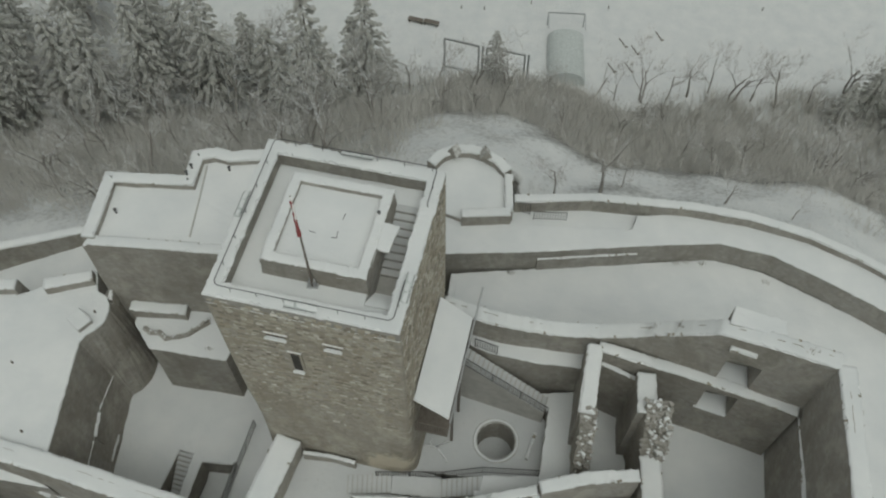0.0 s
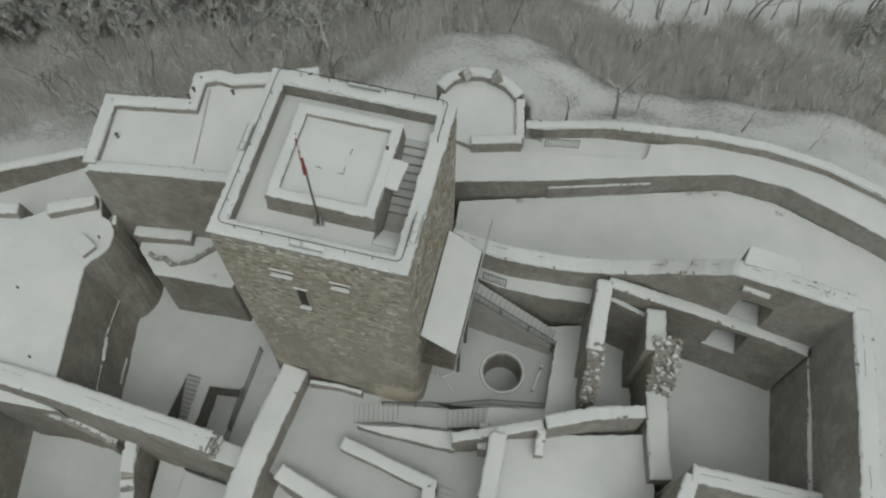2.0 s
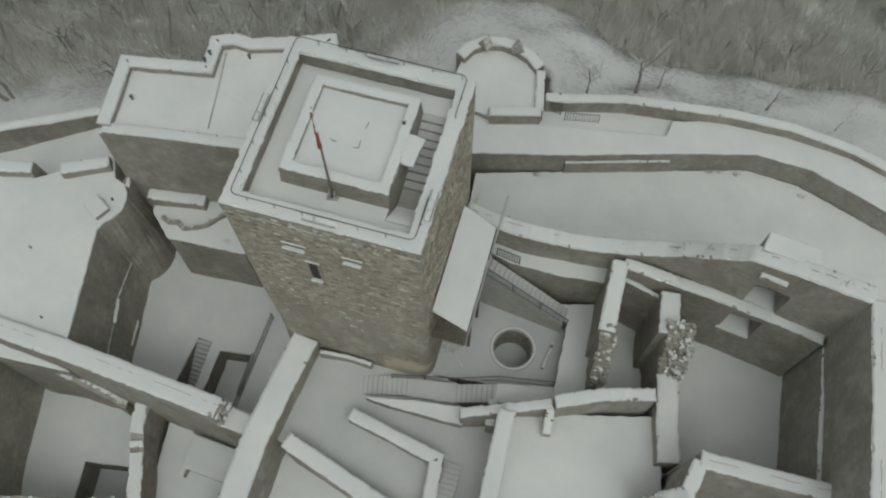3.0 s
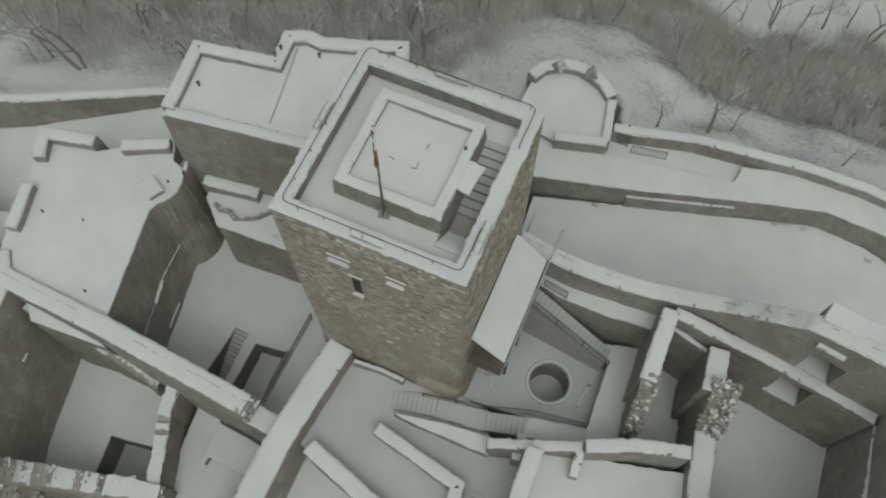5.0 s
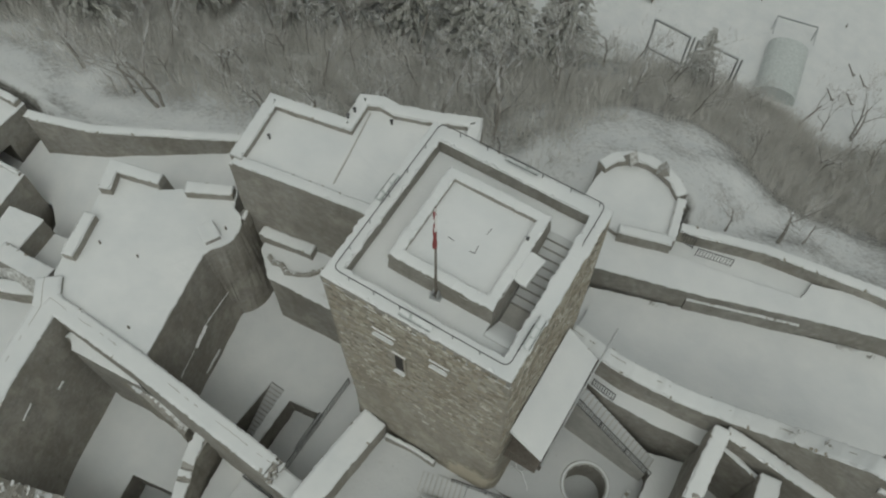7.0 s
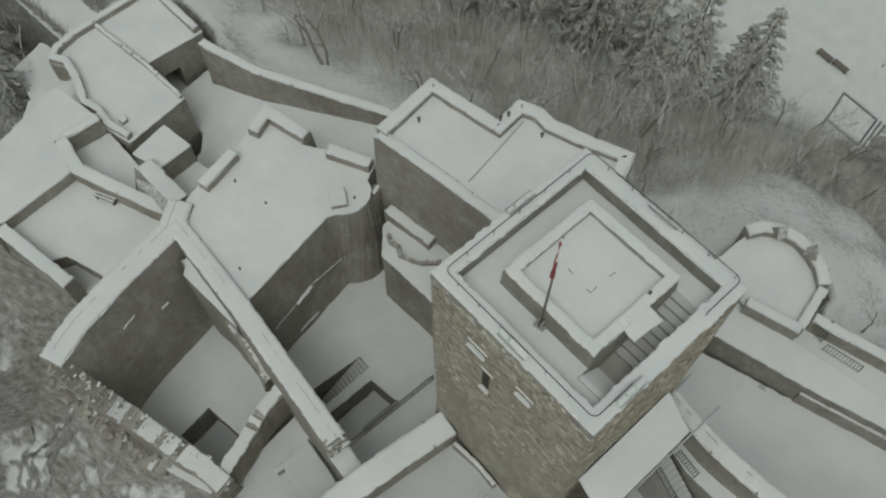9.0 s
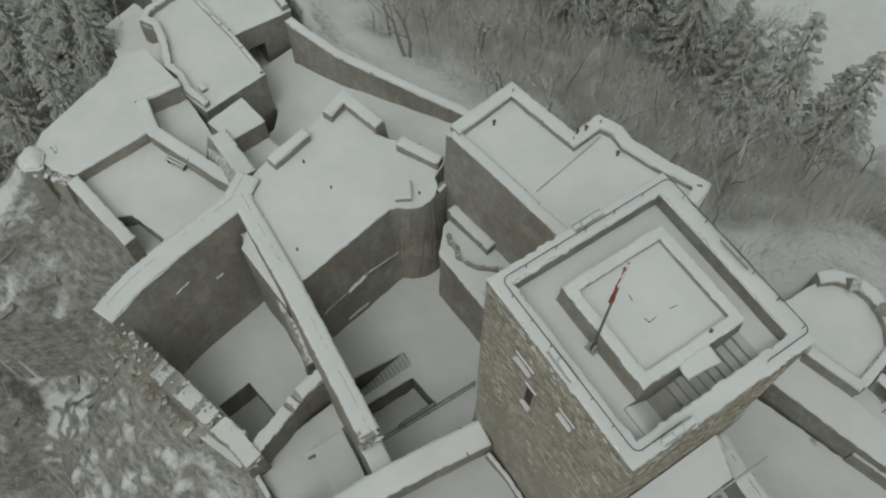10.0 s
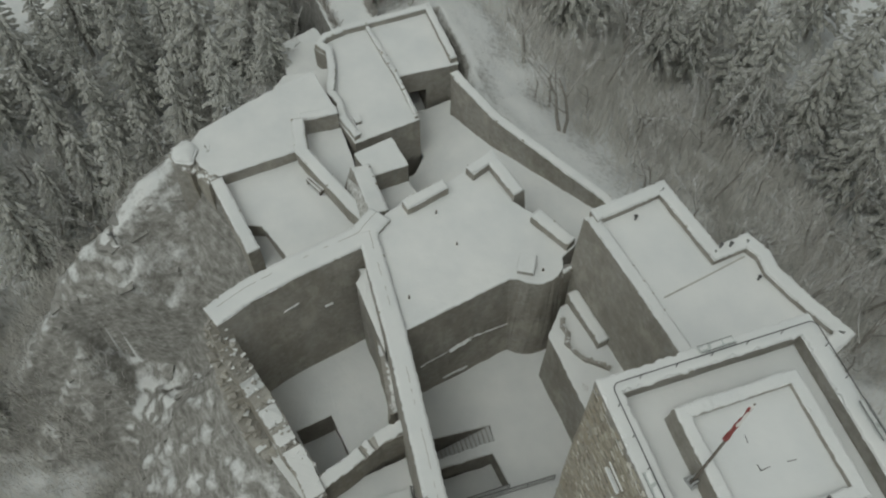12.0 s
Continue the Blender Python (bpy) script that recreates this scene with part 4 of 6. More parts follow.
def tower_details():
    # block over the stair, in the middle of the roof
    roof_house = empty("roof_house", (-8.5, 21.6, 24.18), "low square masonry block with a snow-filled flat roof on the tower", "roof block")
    X0, Y0, X1, Y1 = -11.06, 19.17, -6.06, 24.25
    bm = bmesh.new()
    slab_into(bm, ((X0, Y0), (X1, Y0), (X1, Y1), (X0, Y1)), 23.9, 24.86, 0.015, 0.6, 0.1)
    under(part("wall", bm, MASONRY, None), roof_house)
    bm, cap = bmesh.new(), bmesh.new()
    e = 0.23
    wall_into(bm, cap, [(X0 + e, Y0 + e, 25.2), (X1 - e, Y0 + e, 25.2), (X1 - e, Y1 - e, 25.2), (X0 + e, Y1 - e, 25.2)], 0.46, 24.8, 0.1, True, 0.03, 0.02)
    rim = under(part("rim", bm, MASONRY, None), roof_house)
    under(part("snow_cover", cap, SNOW, None, "uneven snow on the rim"), rim)
    bm = bmesh.new()
    snow_slab_into(bm, ((X0 + 0.4, Y0 + 0.4), (X1 - 0.4, Y0 + 0.4), (X1 - 0.4, Y1 - 0.4), (X0 + 0.4, Y1 - 0.4)), 24.865, 0.08, 0.0, 0.03)
    under(part("snow_cover", bm, SNOW, None, "smooth snow inside the rim"), roof_house)
    bm = bmesh.new()
    slab_into(bm, ((X1 - 0.05, 20.9), (X1 + 0.62, 20.82), (X1 + 0.76, 22.3), (X1 - 0.05, 22.36)), 24.98, 25.08, 0.0, 2)
    can = under(part("canopy", bm, CONCRETE, None, "small slab over the stair door"), roof_house)
    bm = bmesh.new()
    snow_slab_into(bm, ((X1 - 0.05, 20.9), (X1 + 0.62, 20.82), (X1 + 0.76, 22.3), (X1 - 0.05, 22.36)), 25.08, 0.1, 0.03)
    under(part("snow_cover", bm, SNOW, None, "snow on the slab"), can)
    for a, b2 in (((-8.3, 21.14), (-8.05, 21.17)), ((-8.05, 21.17), (-8.09, 21.55)), ((-9.42, 21.27), (-9.11, 21.22)), ((-8.06, 22.22), (-8.02, 22.58))):
        bm = bmesh.new()
        beam_into(bm, (*a, 24.95), (*b2, 24.955), 0.03, 0.02)
        under(part("hatch_edge", bm, IRON, None, "edge of a snowed-in hatch"), roof_house)
    bm = bmesh.new()
    tube_into(bm, [(-6.4, 22.72, 25.25), (-6.4, 22.72, 25.42)], 0.06, 6)
    box_into(bm, pose(-6.4, 22.72, 25.44, 0, 0, 20), 0.15, 0.1, 0.08)
    under(part("lamp", bm, IRON, None, "small dark floodlight"), roof_house)

    # stair sunk in the roof: nine dark steps, a landing, low steps up
    well = empty("roof_stair", (-5.3, 24.3, 24.18), "open stair descending beside the roof block, with dark damp steps", "stairs")
    n = 9
    for i in range(n):
        y = 24.3 - 0.37 * i
        z = 23.98 - 0.155 * i
        bm = bmesh.new()
        box_into(bm, pose(-5.32, y - 0.185, (z + 22.3) / 2), 1.43, 0.366, z - 22.3)
        under(part("step", bm, CONCRETE, None, "dark damp stone step"), well)
        bm = bmesh.new()
        box_into(bm, pose(-5.32, y - 0.185, z + 0.02), 1.4, 0.34, 0.035)
        under(part("tread_snow", bm, SNOW_THIN_SHADED, None, "thin snow on the tread"), well)
    bm = bmesh.new()
    box_into(bm, pose(-5.32, 20.45, 22.4), 1.43, 1.05, 0.3)
    under(part("landing", bm, CONCRETE, None), well)
    for i in range(5):
        bm = bmesh.new()
        z = 22.8 + 0.3 * i
        box_into(bm, pose(-5.32, 19.75 - 0.28 * i, (z + 22.3) / 2), 1.43, 0.276, z - 22.3)
        under(part("step", bm, CONCRETE, None), well)
        bm = bmesh.new()
        box_into(bm, pose(-5.32, 19.75 - 0.28 * i, z + 0.025), 1.4, 0.25, 0.05)
        under(part("tread_snow", bm, SNOW, None, "thin snow on the tread"), well)

    # hand rail round the parapet
    rail = empty("parapet_rail", (-8.5, 17.4, 24.96), "thin dark iron rail on short posts along the tower parapet", "railing")
    def arc(cx, cy, a0, r=0.3):
        return [(cx + r * math.cos(radians(a0 + 18 * i)), cy + r * math.sin(radians(a0 + 18 * i)), 25.3) for i in range(6)]
    path = [(-4.33, 19.5, 25.3)] + arc(-4.63, 17.67, 270)[::-1] + arc(-12.32, 17.67, 180)[::-1] + arc(-12.32, 25.66, 90)[::-1] + arc(-4.63, 25.66, 0)[::-1] + [(-4.33, 23.8, 25.3)]
    bm = bmesh.new()
    tube_into(bm, path, 0.024, 6)
    under(part("handrail", bm, IRON, None), rail)
    spots = [(-4.33, 19.45), (-4.33, 18.3)] + [(-5.6 - 1.25 * i, 17.37) for i in range(6)] + [(-12.62, 18.6 + 1.5 * i) for i in range(5)] + [(-11.6 + 1.4 * i, 25.96) for i in range(6)] + [(-4.33, 24.9), (-4.33, 23.85)]
    for x, y in spots:
        bm = bmesh.new()
        tube_into(bm, [(x, y, 24.85), (x, y, 25.3)], 0.02, 5)
        under(part("post", bm, IRON, None), rail)

    # view boards on the parapet
    def view_board(x, y, rz, w):
        ob = empty("view_board", (x, y, 24.96), "slanted view board half under snow on the parapet", "info board", "view boards")
        m = pose(x, y, 25.16, 14, 0, rz)
        bm = bmesh.new()
        box_into(bm, m, w, 0.32, 0.025)
        under(part("board", bm, PANEL, None, "pale frosted printed board"), ob)
        for sx in (-1, 1):
            bm = bmesh.new()
            beam_into(bm, m @ Vector((sx * w * 0.42, 0, 0)), Vector((*(m @ Vector((sx * w * 0.42, 0, 0))).xy, 24.86)), 0.04)
            under(part("leg", bm, IRON, None), ob)
        for sy in (-1, 1):
            bm = bmesh.new()
            beam_into(bm, m @ Vector((-w / 2, sy * 0.17, 0.01)), m @ Vector((w / 2, sy * 0.17, 0.01)), 0.022)
            under(part("frame_bar", bm, IRON, None), ob)
        for sx in (-0.33, 0.02, 0.36):
            bm = bmesh.new()
            c = [m @ Vector((sx * w + ux * w * random.uniform(0.1, 0.2), jit(0.03) + uy * random.uniform(0.07, 0.14), 0.015)) for ux, uy in ((-1, -1), (1, -1), (1, 1), (-1, 1))]
            snow_slab_into(bm, [tuple(p) for p in c], 0, 0.035, 0.0, 0.03, 0.12, 0.02)
            under(part("snow_patch", bm, SNOW, None, "patch of snow"), ob)
    view_board(-8.5, 17.25, 0, 1.5)
    view_board(-8.4, 25.95, 180, 1.6)
    view_board(-12.9, 21.9, -90, 1.5)
    view_board(-4.15, 19.2, 90, 1.5)

    # flag pole
    pole = empty("flag_pole", (-8.58, 18.89, 24.0), "leaning dark flag pole with a furled red and white flag", "flag pole")
    base, top = Vector((-8.58, 18.89, 24.0)), Vector((-9.15, 19.9, 29.65))
    bm = bmesh.new()
    tube_into(bm, [base, base.lerp(top, 0.5), top], [0.06, 0.05, 0.03], 8)
    under(part("pole", bm, TIMBER, None), pole)
    bm = bmesh.new()
    box_into(bm, pose(-8.62, 18.95, 24.06, 0, 0, 10), 0.5, 0.3, 0.14)
    box_into(bm, pose(-8.72, 18.95, 24.3, 0, 0, 10), 0.07, 0.25, 0.5)
    box_into(bm, pose(-8.5, 18.95, 24.3, 0, 0, 10), 0.07, 0.25, 0.5)
    under(part("bracket", bm, STEEL, None, "steel foot bracket with snow"), pole)
    for f0, f1, mat, off, nm in ((0.78, 1.0, WHITE_CLOTH, 0.05, "flag_strip"), (0.6, 0.95, RED, 0.0, "flag_strip")):
        bm = bmesh.new()
        cols = []
        for i in range(9):
            f = f0 + (f1 - f0) * i / 8
            c = base.lerp(top, f)
            w = (0.08 if mat is RED else 0.05) + 0.02 * math.sin(i * 0.8) + (0.05 if mat is RED else 0.02) * (1 - i / 8)
            cols.append([bm.verts.new(c + Vector((off * 1.2 + w * math.cos(k * 1.05) * 0.62 + 0.03 * math.sin(i * 1.7 + k), w * 0.75 * math.sin(k * 1.05) - 0.06 - off * 0.5, jit(0.03)))) for k in range(6)])
        for a, b2 in zip(cols, cols[1:]):
            for k in range(6):
                bm.faces.new((a[k], a[(k + 1) % 6], b2[(k + 1) % 6], b2[k]))
        bm.faces.new(cols[0][::-1])
        bm.faces.new(cols[-1])
        under(part(nm, bm, mat, None, "drooping folds of red cloth" if mat is RED else "drooping folds of white cloth"), pole)


tower_details()


def tower_windows():
    """Slits in the south face: flat plate painted as dark shade, stone frame, snowy sill."""
    for x, z, w, h in ((-10.08, 22.05, 0.95, 0.2), (-9.4, 19.5, 0.46, 1.9), (-7.25, 22.05, 0.75, 0.2)):
        ob = empty("window", (x, TY0, z), "narrow unglazed slit in the tower wall with snow on its sill", "window", "tower windows")
        def put(u, out, v, su, so, sv, nm, mat, lab=""):
            bm = bmesh.new()
            box_into(bm, pose(x + u, TY0 - out, z + v), su, so, sv)
            under(part(nm, bm, mat, None, lab), ob)
        # Thin plate on the wall face, coloured like the shade inside a slit.
        put(0, 0.012, 0, w, 0.02, h, "recess", SLIT_SHADE, "flat dark plate painted as the opening's shade")
        put(-w / 2 - 0.07, 0.03, 0, 0.14, 0.08, h + 0.1, "jamb", TOWER_WALL)
        put(w / 2 + 0.07, 0.03, 0, 0.14, 0.08, h + 0.1, "jamb", TOWER_WALL)
        put(0, 0.03, h / 2 + 0.11, w + 0.26, 0.09, 0.12, "lintel", TOWER_WALL)
        put(0, 0.11, -h / 2 - 0.05, w + 0.14, 0.22, 0.08, "sill", TOWER_WALL)
        put(0, 0.13, -h / 2 + 0.01, w + 0.06, 0.08, 0.03, "sill_snow", SNOW, "line of snow on the sill")


tower_windows()


def stone_shape(w, h, d):
    """One face stone, its front chamfered and a little askew, lying in the x-z plane, proud towards -y."""
    v = [(sx * w / 2, 0.05, sz * h / 2) for sx in (-1, 1) for sz in (-1, 1)]
    c = min(0.035, h * 0.2)
    v += [(sx * (w / 2 - c) + jit(0.01), -d + jit(0.012), sz * (h / 2 - c) + jit(0.01)) for sx in (-1, 1) for sz in (-1, 1)]
    f = [(4, 6, 7, 5), (0, 4, 5, 1), (2, 3, 7, 6), (0, 2, 6, 4), (1, 5, 7, 3)]
    return v, f


def tower_stones():
    random.seed(7)
    shapes = []
    for _ in range(14):
        v, f = stone_shape(random.uniform(0.18, 0.44), random.uniform(0.12, 0.24), random.uniform(0.012, 0.04))
        me = bpy.data.meshes.new("stone")
        me.from_pydata(v, [], f)
        me.materials.append(STONE_SINGLE)
        shapes.append(me)
    faces = ((pose(TX0, TY0, 0, 0, 0, 0), 9.15, True), (pose(TX1, TY0, 0, 0, 0, 90), 9.15, False), (pose(TX0, TY1, 0, 0, 0, -90), 9.15, False))
    allv, allf, singles = [], [], 0
    for m, length, near in faces:
        z = 9.6
        while z < 24.55:
            h = random.uniform(0.16, 0.25)
            x = 0.1 + random.uniform(0, 0.2)
            while x < length - 0.3:
                w = random.uniform(0.14, 0.32) if random.random() < 0.6 else random.uniform(0.3, 0.55)
                if x + w > length - 0.05:
                    break
                keep = random.random() < (0.8 if z > 16 else 0.7 * (z - 11.2) / 4.8)
                wx, wz = (x + w / 2), z + h / 2
                if near:
                    for cx, cz, cw, ch in ((3.02, 22.05, 0.7, 0.1), (3.7, 19.5, 0.3, 1.7), (5.85, 22.05, 0.5, 0.1)):
                        if abs(wx - cx) < cw / 2 + 0.42 and abs(wz - cz) < ch / 2 + 0.28:
                            keep = False
                if keep:
                    p = m @ Matrix.Translation((wx, 0, wz + jit(0.05))) @ Euler((jit(0.07), jit(0.14), jit(0.07))).to_matrix().to_4x4()
                    if near and singles < 300 and z > 21.6:
                        me = random.choice(shapes)
                        o = new("stone", me)
                        o.matrix_world = p
                        under(o, TOWER)
                        singles += 1
                        w = 0.34
                    else:
                        v, f = stone_shape(w - 0.03, h * random.uniform(0.6, 1.1) - 0.02, random.uniform(0.008, 0.035))
                        k = len(allv)
                        allv += [tuple(p @ Vector(q)) for q in v]
                        allf += [tuple(i + k for i in q) for q in f]
                x += w
            z += h
    me = bpy.data.meshes.new("face_stone")
    me.from_pydata(allv, [], allf)
    me.materials.append(STONE_ISLAND)
    o = new("face_stone", me)
    under(o, TOWER)
    tagged(o, "uneven brown and grey rubble stones", "", "", "stuff")


# ---- covered gallery against the tower ----
def gallery():
    ob = empty("lean_to", (-3, 21, 6), "lean-to timber gallery with a snow-covered pent roof against the tower", "lean-to")
    A, B, C, D = Vector((-3.86, 24.45, 15.1)), Vector((-1.9, 24.2, 13.8)), Vector((-1.9, 17.95, 13.65)), Vector((-3.86, 18.1, 14.95))
    for nm, mat, lift, th, grow, par in (("roof", TIMBER, 0.0, 0.12, 0.0, None), ("snow_cover", SNOW, 0.124, 0.16, 0.04, None)):
        bm = bmesh.new()
        k = 12
        cen = (A + B + C + D) / 4
        low, high = [], []
        ring = dense([tuple(p) for p in (A, B, C, D)], 0.5)
        for p in ring:
            q = p + (p - cen).normalized() * grow + Vector((0, 0, lift)) + Vector((0, 0, jit(0.01) if grow else 0))
            low.append(bm.verts.new(q))
            high.append(bm.verts.new(q + Vector((0, 0, th)) - (p - cen).normalized() * (0.06 if grow else 0)))
        k = len(ring)
        for i in range(k):
            bm.faces.new((low[i], low[(i + 1) % k], high[(i + 1) % k], high[i]))
        bm.faces.new(high)
        bm.faces.new(low[::-1])
        o = under(part(nm, bm, mat, None, "smooth snow on the pent roof" if mat is SNOW else ""), ob)
    for y in (19.6, 21.6, 23.6):
        bm = bmesh.new()
        beam_into(bm, (-2.05, y, 5.9), (-2.05, y, 13.6), 0.16)
        under(part("post", bm, TIMBER, None), ob)
    bm = bmesh.new()
    box_into(bm, pose(-2.95, 21.1, 10.85), 1.9, 6.2, 0.16)
    under(part("deck", bm, TIMBER, None), ob)
    for i in range(13):
        bm = bmesh.new()
        beam_into(bm, (-3.75 + 0.14 * i, 18.05, 10.9), (-3.75 + 0.14 * i, 18.05, 11.95), 0.04)
        under(part("picket", bm, TIMBER, None), ob)
    bm = bmesh.new()
    beam_into(bm, (-3.85, 18.05, 11.98), (-1.95, 18.05, 11.98), 0.08)
    under(part("handrail", bm, TIMBER, None), ob)
    bm = bmesh.new()
    tube_into(bm, [(-1.8, 17.8, 13.55), (-1.78, 22, 13.75), (-1.72, 26.3, 14.15)], 0.055, 6)
    under(part("gutter", bm, STEEL, None, "pale pipe running on past the roof edge"), ob)


gallery()


# ---- well court: kerb of the well, stairs, railings ----
def well_kerb():
    bm = bmesh.new()
    n = 40
    rings = []
    for r, z in ((1.22, 5.3), (1.22, 6.02), (1.25, 6.05), (1.42, 6.05), (1.46, 6.02), (1.46, 5.9)):
        rings.append([bm.verts.new((WELL[0] + r * math.cos(i * math.tau / n), WELL[1] + r * math.sin(i * math.tau / n), z + jit(0.006))) for i in range(n)])
    for a, b in zip(rings, rings[1:] + rings[:1]):
        for i in range(n):
            bm.faces.new((a[i], a[(i + 1) % n], b[(i + 1) % n], b[i]))
    ob = solid("well", bm, CONCRETE, "round stone well kerb with a thin ring of snow", "well")
    bm = bmesh.new()
    rings = []
    for r, z in ((1.27, 6.055), (1.29, 6.09), (1.39, 6.09), (1.42, 6.055)):
        rings.append([bm.verts.new((WELL[0] + r * math.cos(i * math.tau / n), WELL[1] + r * math.sin(i * math.tau / n), z + jit(0.008))) for i in range(n)])
    for a, b in zip(rings, rings[1:] + rings[:1]):
        for i in range(n):
            bm.faces.new((a[i], a[(i + 1) % n], b[(i + 1) % n], b[i]))
    part("snow_cover", bm, SNOW, ob, "ring of snow")


well_kerb()
stair("stairs", (3.35, 22.55, 7.45), (-2.1, 23.2, 10.9), 1.1, 18, 5.5, "long straight stair up to the gallery with snow on each step")
stair("stairs", (-1.95, 16.3, 6.42), (0.45, 16.75, 7.3), 1.15, 8, 5.5, "short flight of seven steps under thin snow")
stair("stairs", (-7.65, 15.35, 6.06), (-5.0, 15.95, 6.42), 1.2, 9, 5.5, "shallow flight of worn steps under thin snow")
terrace("pavement", ((-4.85, 15.35), (-5.05, 16.5), (-2.1, 16.9), (-1.85, 15.75)), 4, 6.36, "level paved walk below the tower under thin snow", "path", thick=0.06, snow=SNOW_THIN_SHADED)
stair("stairs", (-0.9, 12.3, 6.1), (-1.0, 9.0, 7.0), 1.05, 10, 5.5, "narrow flight of steps between yard walls under snow")
stair("stairs", (-21.1, 13.0, -4.4), (-20.95, 17.1, -1.75), 1.1, 14, -5.5, "sunken steps going down below the court")
railing((3.5, 22.0, 7.5), (-2.0, 22.6, 10.9), "dark iron railing climbing beside the stair")
railing((-1.6, 23.95, 10.9), (-0.2, 23.75, 10.9))
railing((3.6, 18.05, 7.4), (0.3, 17.5, 7.4), "dark iron railing along the edge of the well court")
railing((0.3, 17.5, 7.4), (-2.0, 17.0, 6.4), "dark iron railing along the edge of the well court")
railing((-2.0, 17.0, 6.4), (-6.0, 16.2, 6.1), "dark iron railing along the edge of the well court")
railing((-16.35, 12.3, 0.3), (-16.15, 19.5, 0.3), "dark iron railing along the walk at the tower's foot")
railing((-13.55, 16.2, 0.3), (-13.45, 19.6, 0.3), "short dark iron railing at the tower's foot")
railing((-17.0, 16.9, -1.65), (-17.0, 14.0, -1.65), "dark iron railing beside the sunken pit")
wall("kerb", ((3.05, 21.2, 6.15), (2.75, 19.4, 6.15)), 0.12, 5.8, "thin kerb in the well court", thick=0.03)
wall("plinth", ((-10.7, 16.42, 7.0), (-9.0, 16.56, 7.0), (-7.4, 16.52, 6.95)), 0.2, 5, "low stone plinth at the tower foot with a line of snow", thick=0.06)
wall("wall_28", ((0.35, 16.1, 8.2), (0.55, 14.6, 8.0)), 0.5, 5, "small pier beside the yard under snow", thick=0.12)
wall("wall_29", ((3.6, 16.0, 10.4), (3.75, 14.7, 9.4)), 0.45, 8, "short spur wall in the ruined room under snow", thick=0.12)


# ---- broken wall ends: stones showing through the snow ----
def lump_into(bm, m, sx, sy, sz):
    """A worn stone: a low block with its corners knocked in unevenly."""
    top = [(u * sx * 0.5 * random.uniform(0.55, 0.85), v * sy * 0.5 * random.uniform(0.55, 0.85), sz * random.uniform(0.35, 0.55)) for u, v in ((-1, -1), (1, -1), (1, 1), (-1, 1))]
    mid = [(u * sx * 0.5 * random.uniform(0.85, 1.1), v * sy * 0.5 * random.uniform(0.85, 1.1), jit(sz * 0.15)) for u, v in ((-1, -1), (1, -1), (1, 1), (-1, 1))]
    low = [(u * sx * 0.42, v * sy * 0.42, -sz * 0.5) for u, v in ((-1, -1), (1, -1), (1, 1), (-1, 1))]
    a, b, c = [[bm.verts.new(m @ Vector(p)) for p in r] for r in (top, mid, low)]
    bm.faces.new(a)
    for p, q in ((b, a), (c, b)):
        for i in range(4):
            bm.faces.new((p[i], p[(i + 1) % 4], q[(i + 1) % 4], q[i]))
    bm.faces.new(c[::-1])


def broken_end(name, pts, width, z0, count, label, size=0.34, thick=0.06, snowy=0.5):
    ob = wall(name, pts, width, z0, label, MASONRY_BARE, thick, ragged=0.12, lift=0.15, capped=False)
    line = dense(pts, 0.2, False)
    bm, sn = bmesh.new(), bmesh.new()
    for _ in range(count):
        p = random.choice(line)
        d = (Vector(pts[-1]) - Vector(pts[0])).to_2d().normalized()
        q = Vector((p.x - d.y * jit(width * 0.5), p.y + d.x * jit(width * 0.5), p.z + 0.08 + jit(0.06)))
        s = size * random.uniform(0.6, 1.3)
        m = Matrix.Translation(q) @ Euler((jit(0.35), jit(0.35), jit(3))).to_matrix().to_4x4()
        sx, sy, sz = s * random.uniform(0.8, 1.3), s * random.uniform(0.5, 0.9), s * random.uniform(0.4, 0.6)
        lump_into(bm, m, sx, sy, sz)
        if random.random() < snowy:
            lump_into(sn, Matrix.Translation(q + Vector((0, 0, sz * 0.5 + 0.03))) @ Euler((jit(0.2), jit(0.2), jit(3))).to_matrix().to_4x4(), sx * 0.95, sy * 0.95, 0.06)
    part("broken_stone", bm, MASONRY_BARE, ob, "broken stones of the wall core")
    part("stone_snow", sn, SNOW, ob, "clots of snow on the stones")
    return ob


def ruined_wall(name, pts, width, z0, patches, count, label, size=0.42):
    """A broken wall, bare in places; patches are stretches of its length, in metres, that carry slabs of snow."""
    ob = broken_end(name, pts, width, z0, count, label, size * 0.75, 0.05, 0.4)
    line = dense(pts, 0.15, False)
    run = [0.0]
    for a, b in zip(line, line[1:]):
        run.append(run[-1] + (b - a).length)
    for s0, s1 in patches:
        mid = [p for p, r in zip(line, run) if s0 <= r <= s1]
        if len(mid) < 3:
            continue
        d = (mid[-1] - mid[0]).to_2d().normalized()
        side = Vector((-d.y, d.x, 0))
        lift = Vector((0, 0, 0.12))
        left = [p + side * (width * 0.48 + jit(0.07)) + lift for p in mid]
        right = [p - side * (width * 0.48 + jit(0.07)) + lift for p in mid]
        bm = bmesh.new()
        snow_slab_into(bm, [tuple(p) for p in left + right[::-1]], 0, 0.1, 0.0, 0.06, 0.4, 0.04)
        part("snow_cover", bm, SNOW, ob, "slab of smooth snow")
    return ob


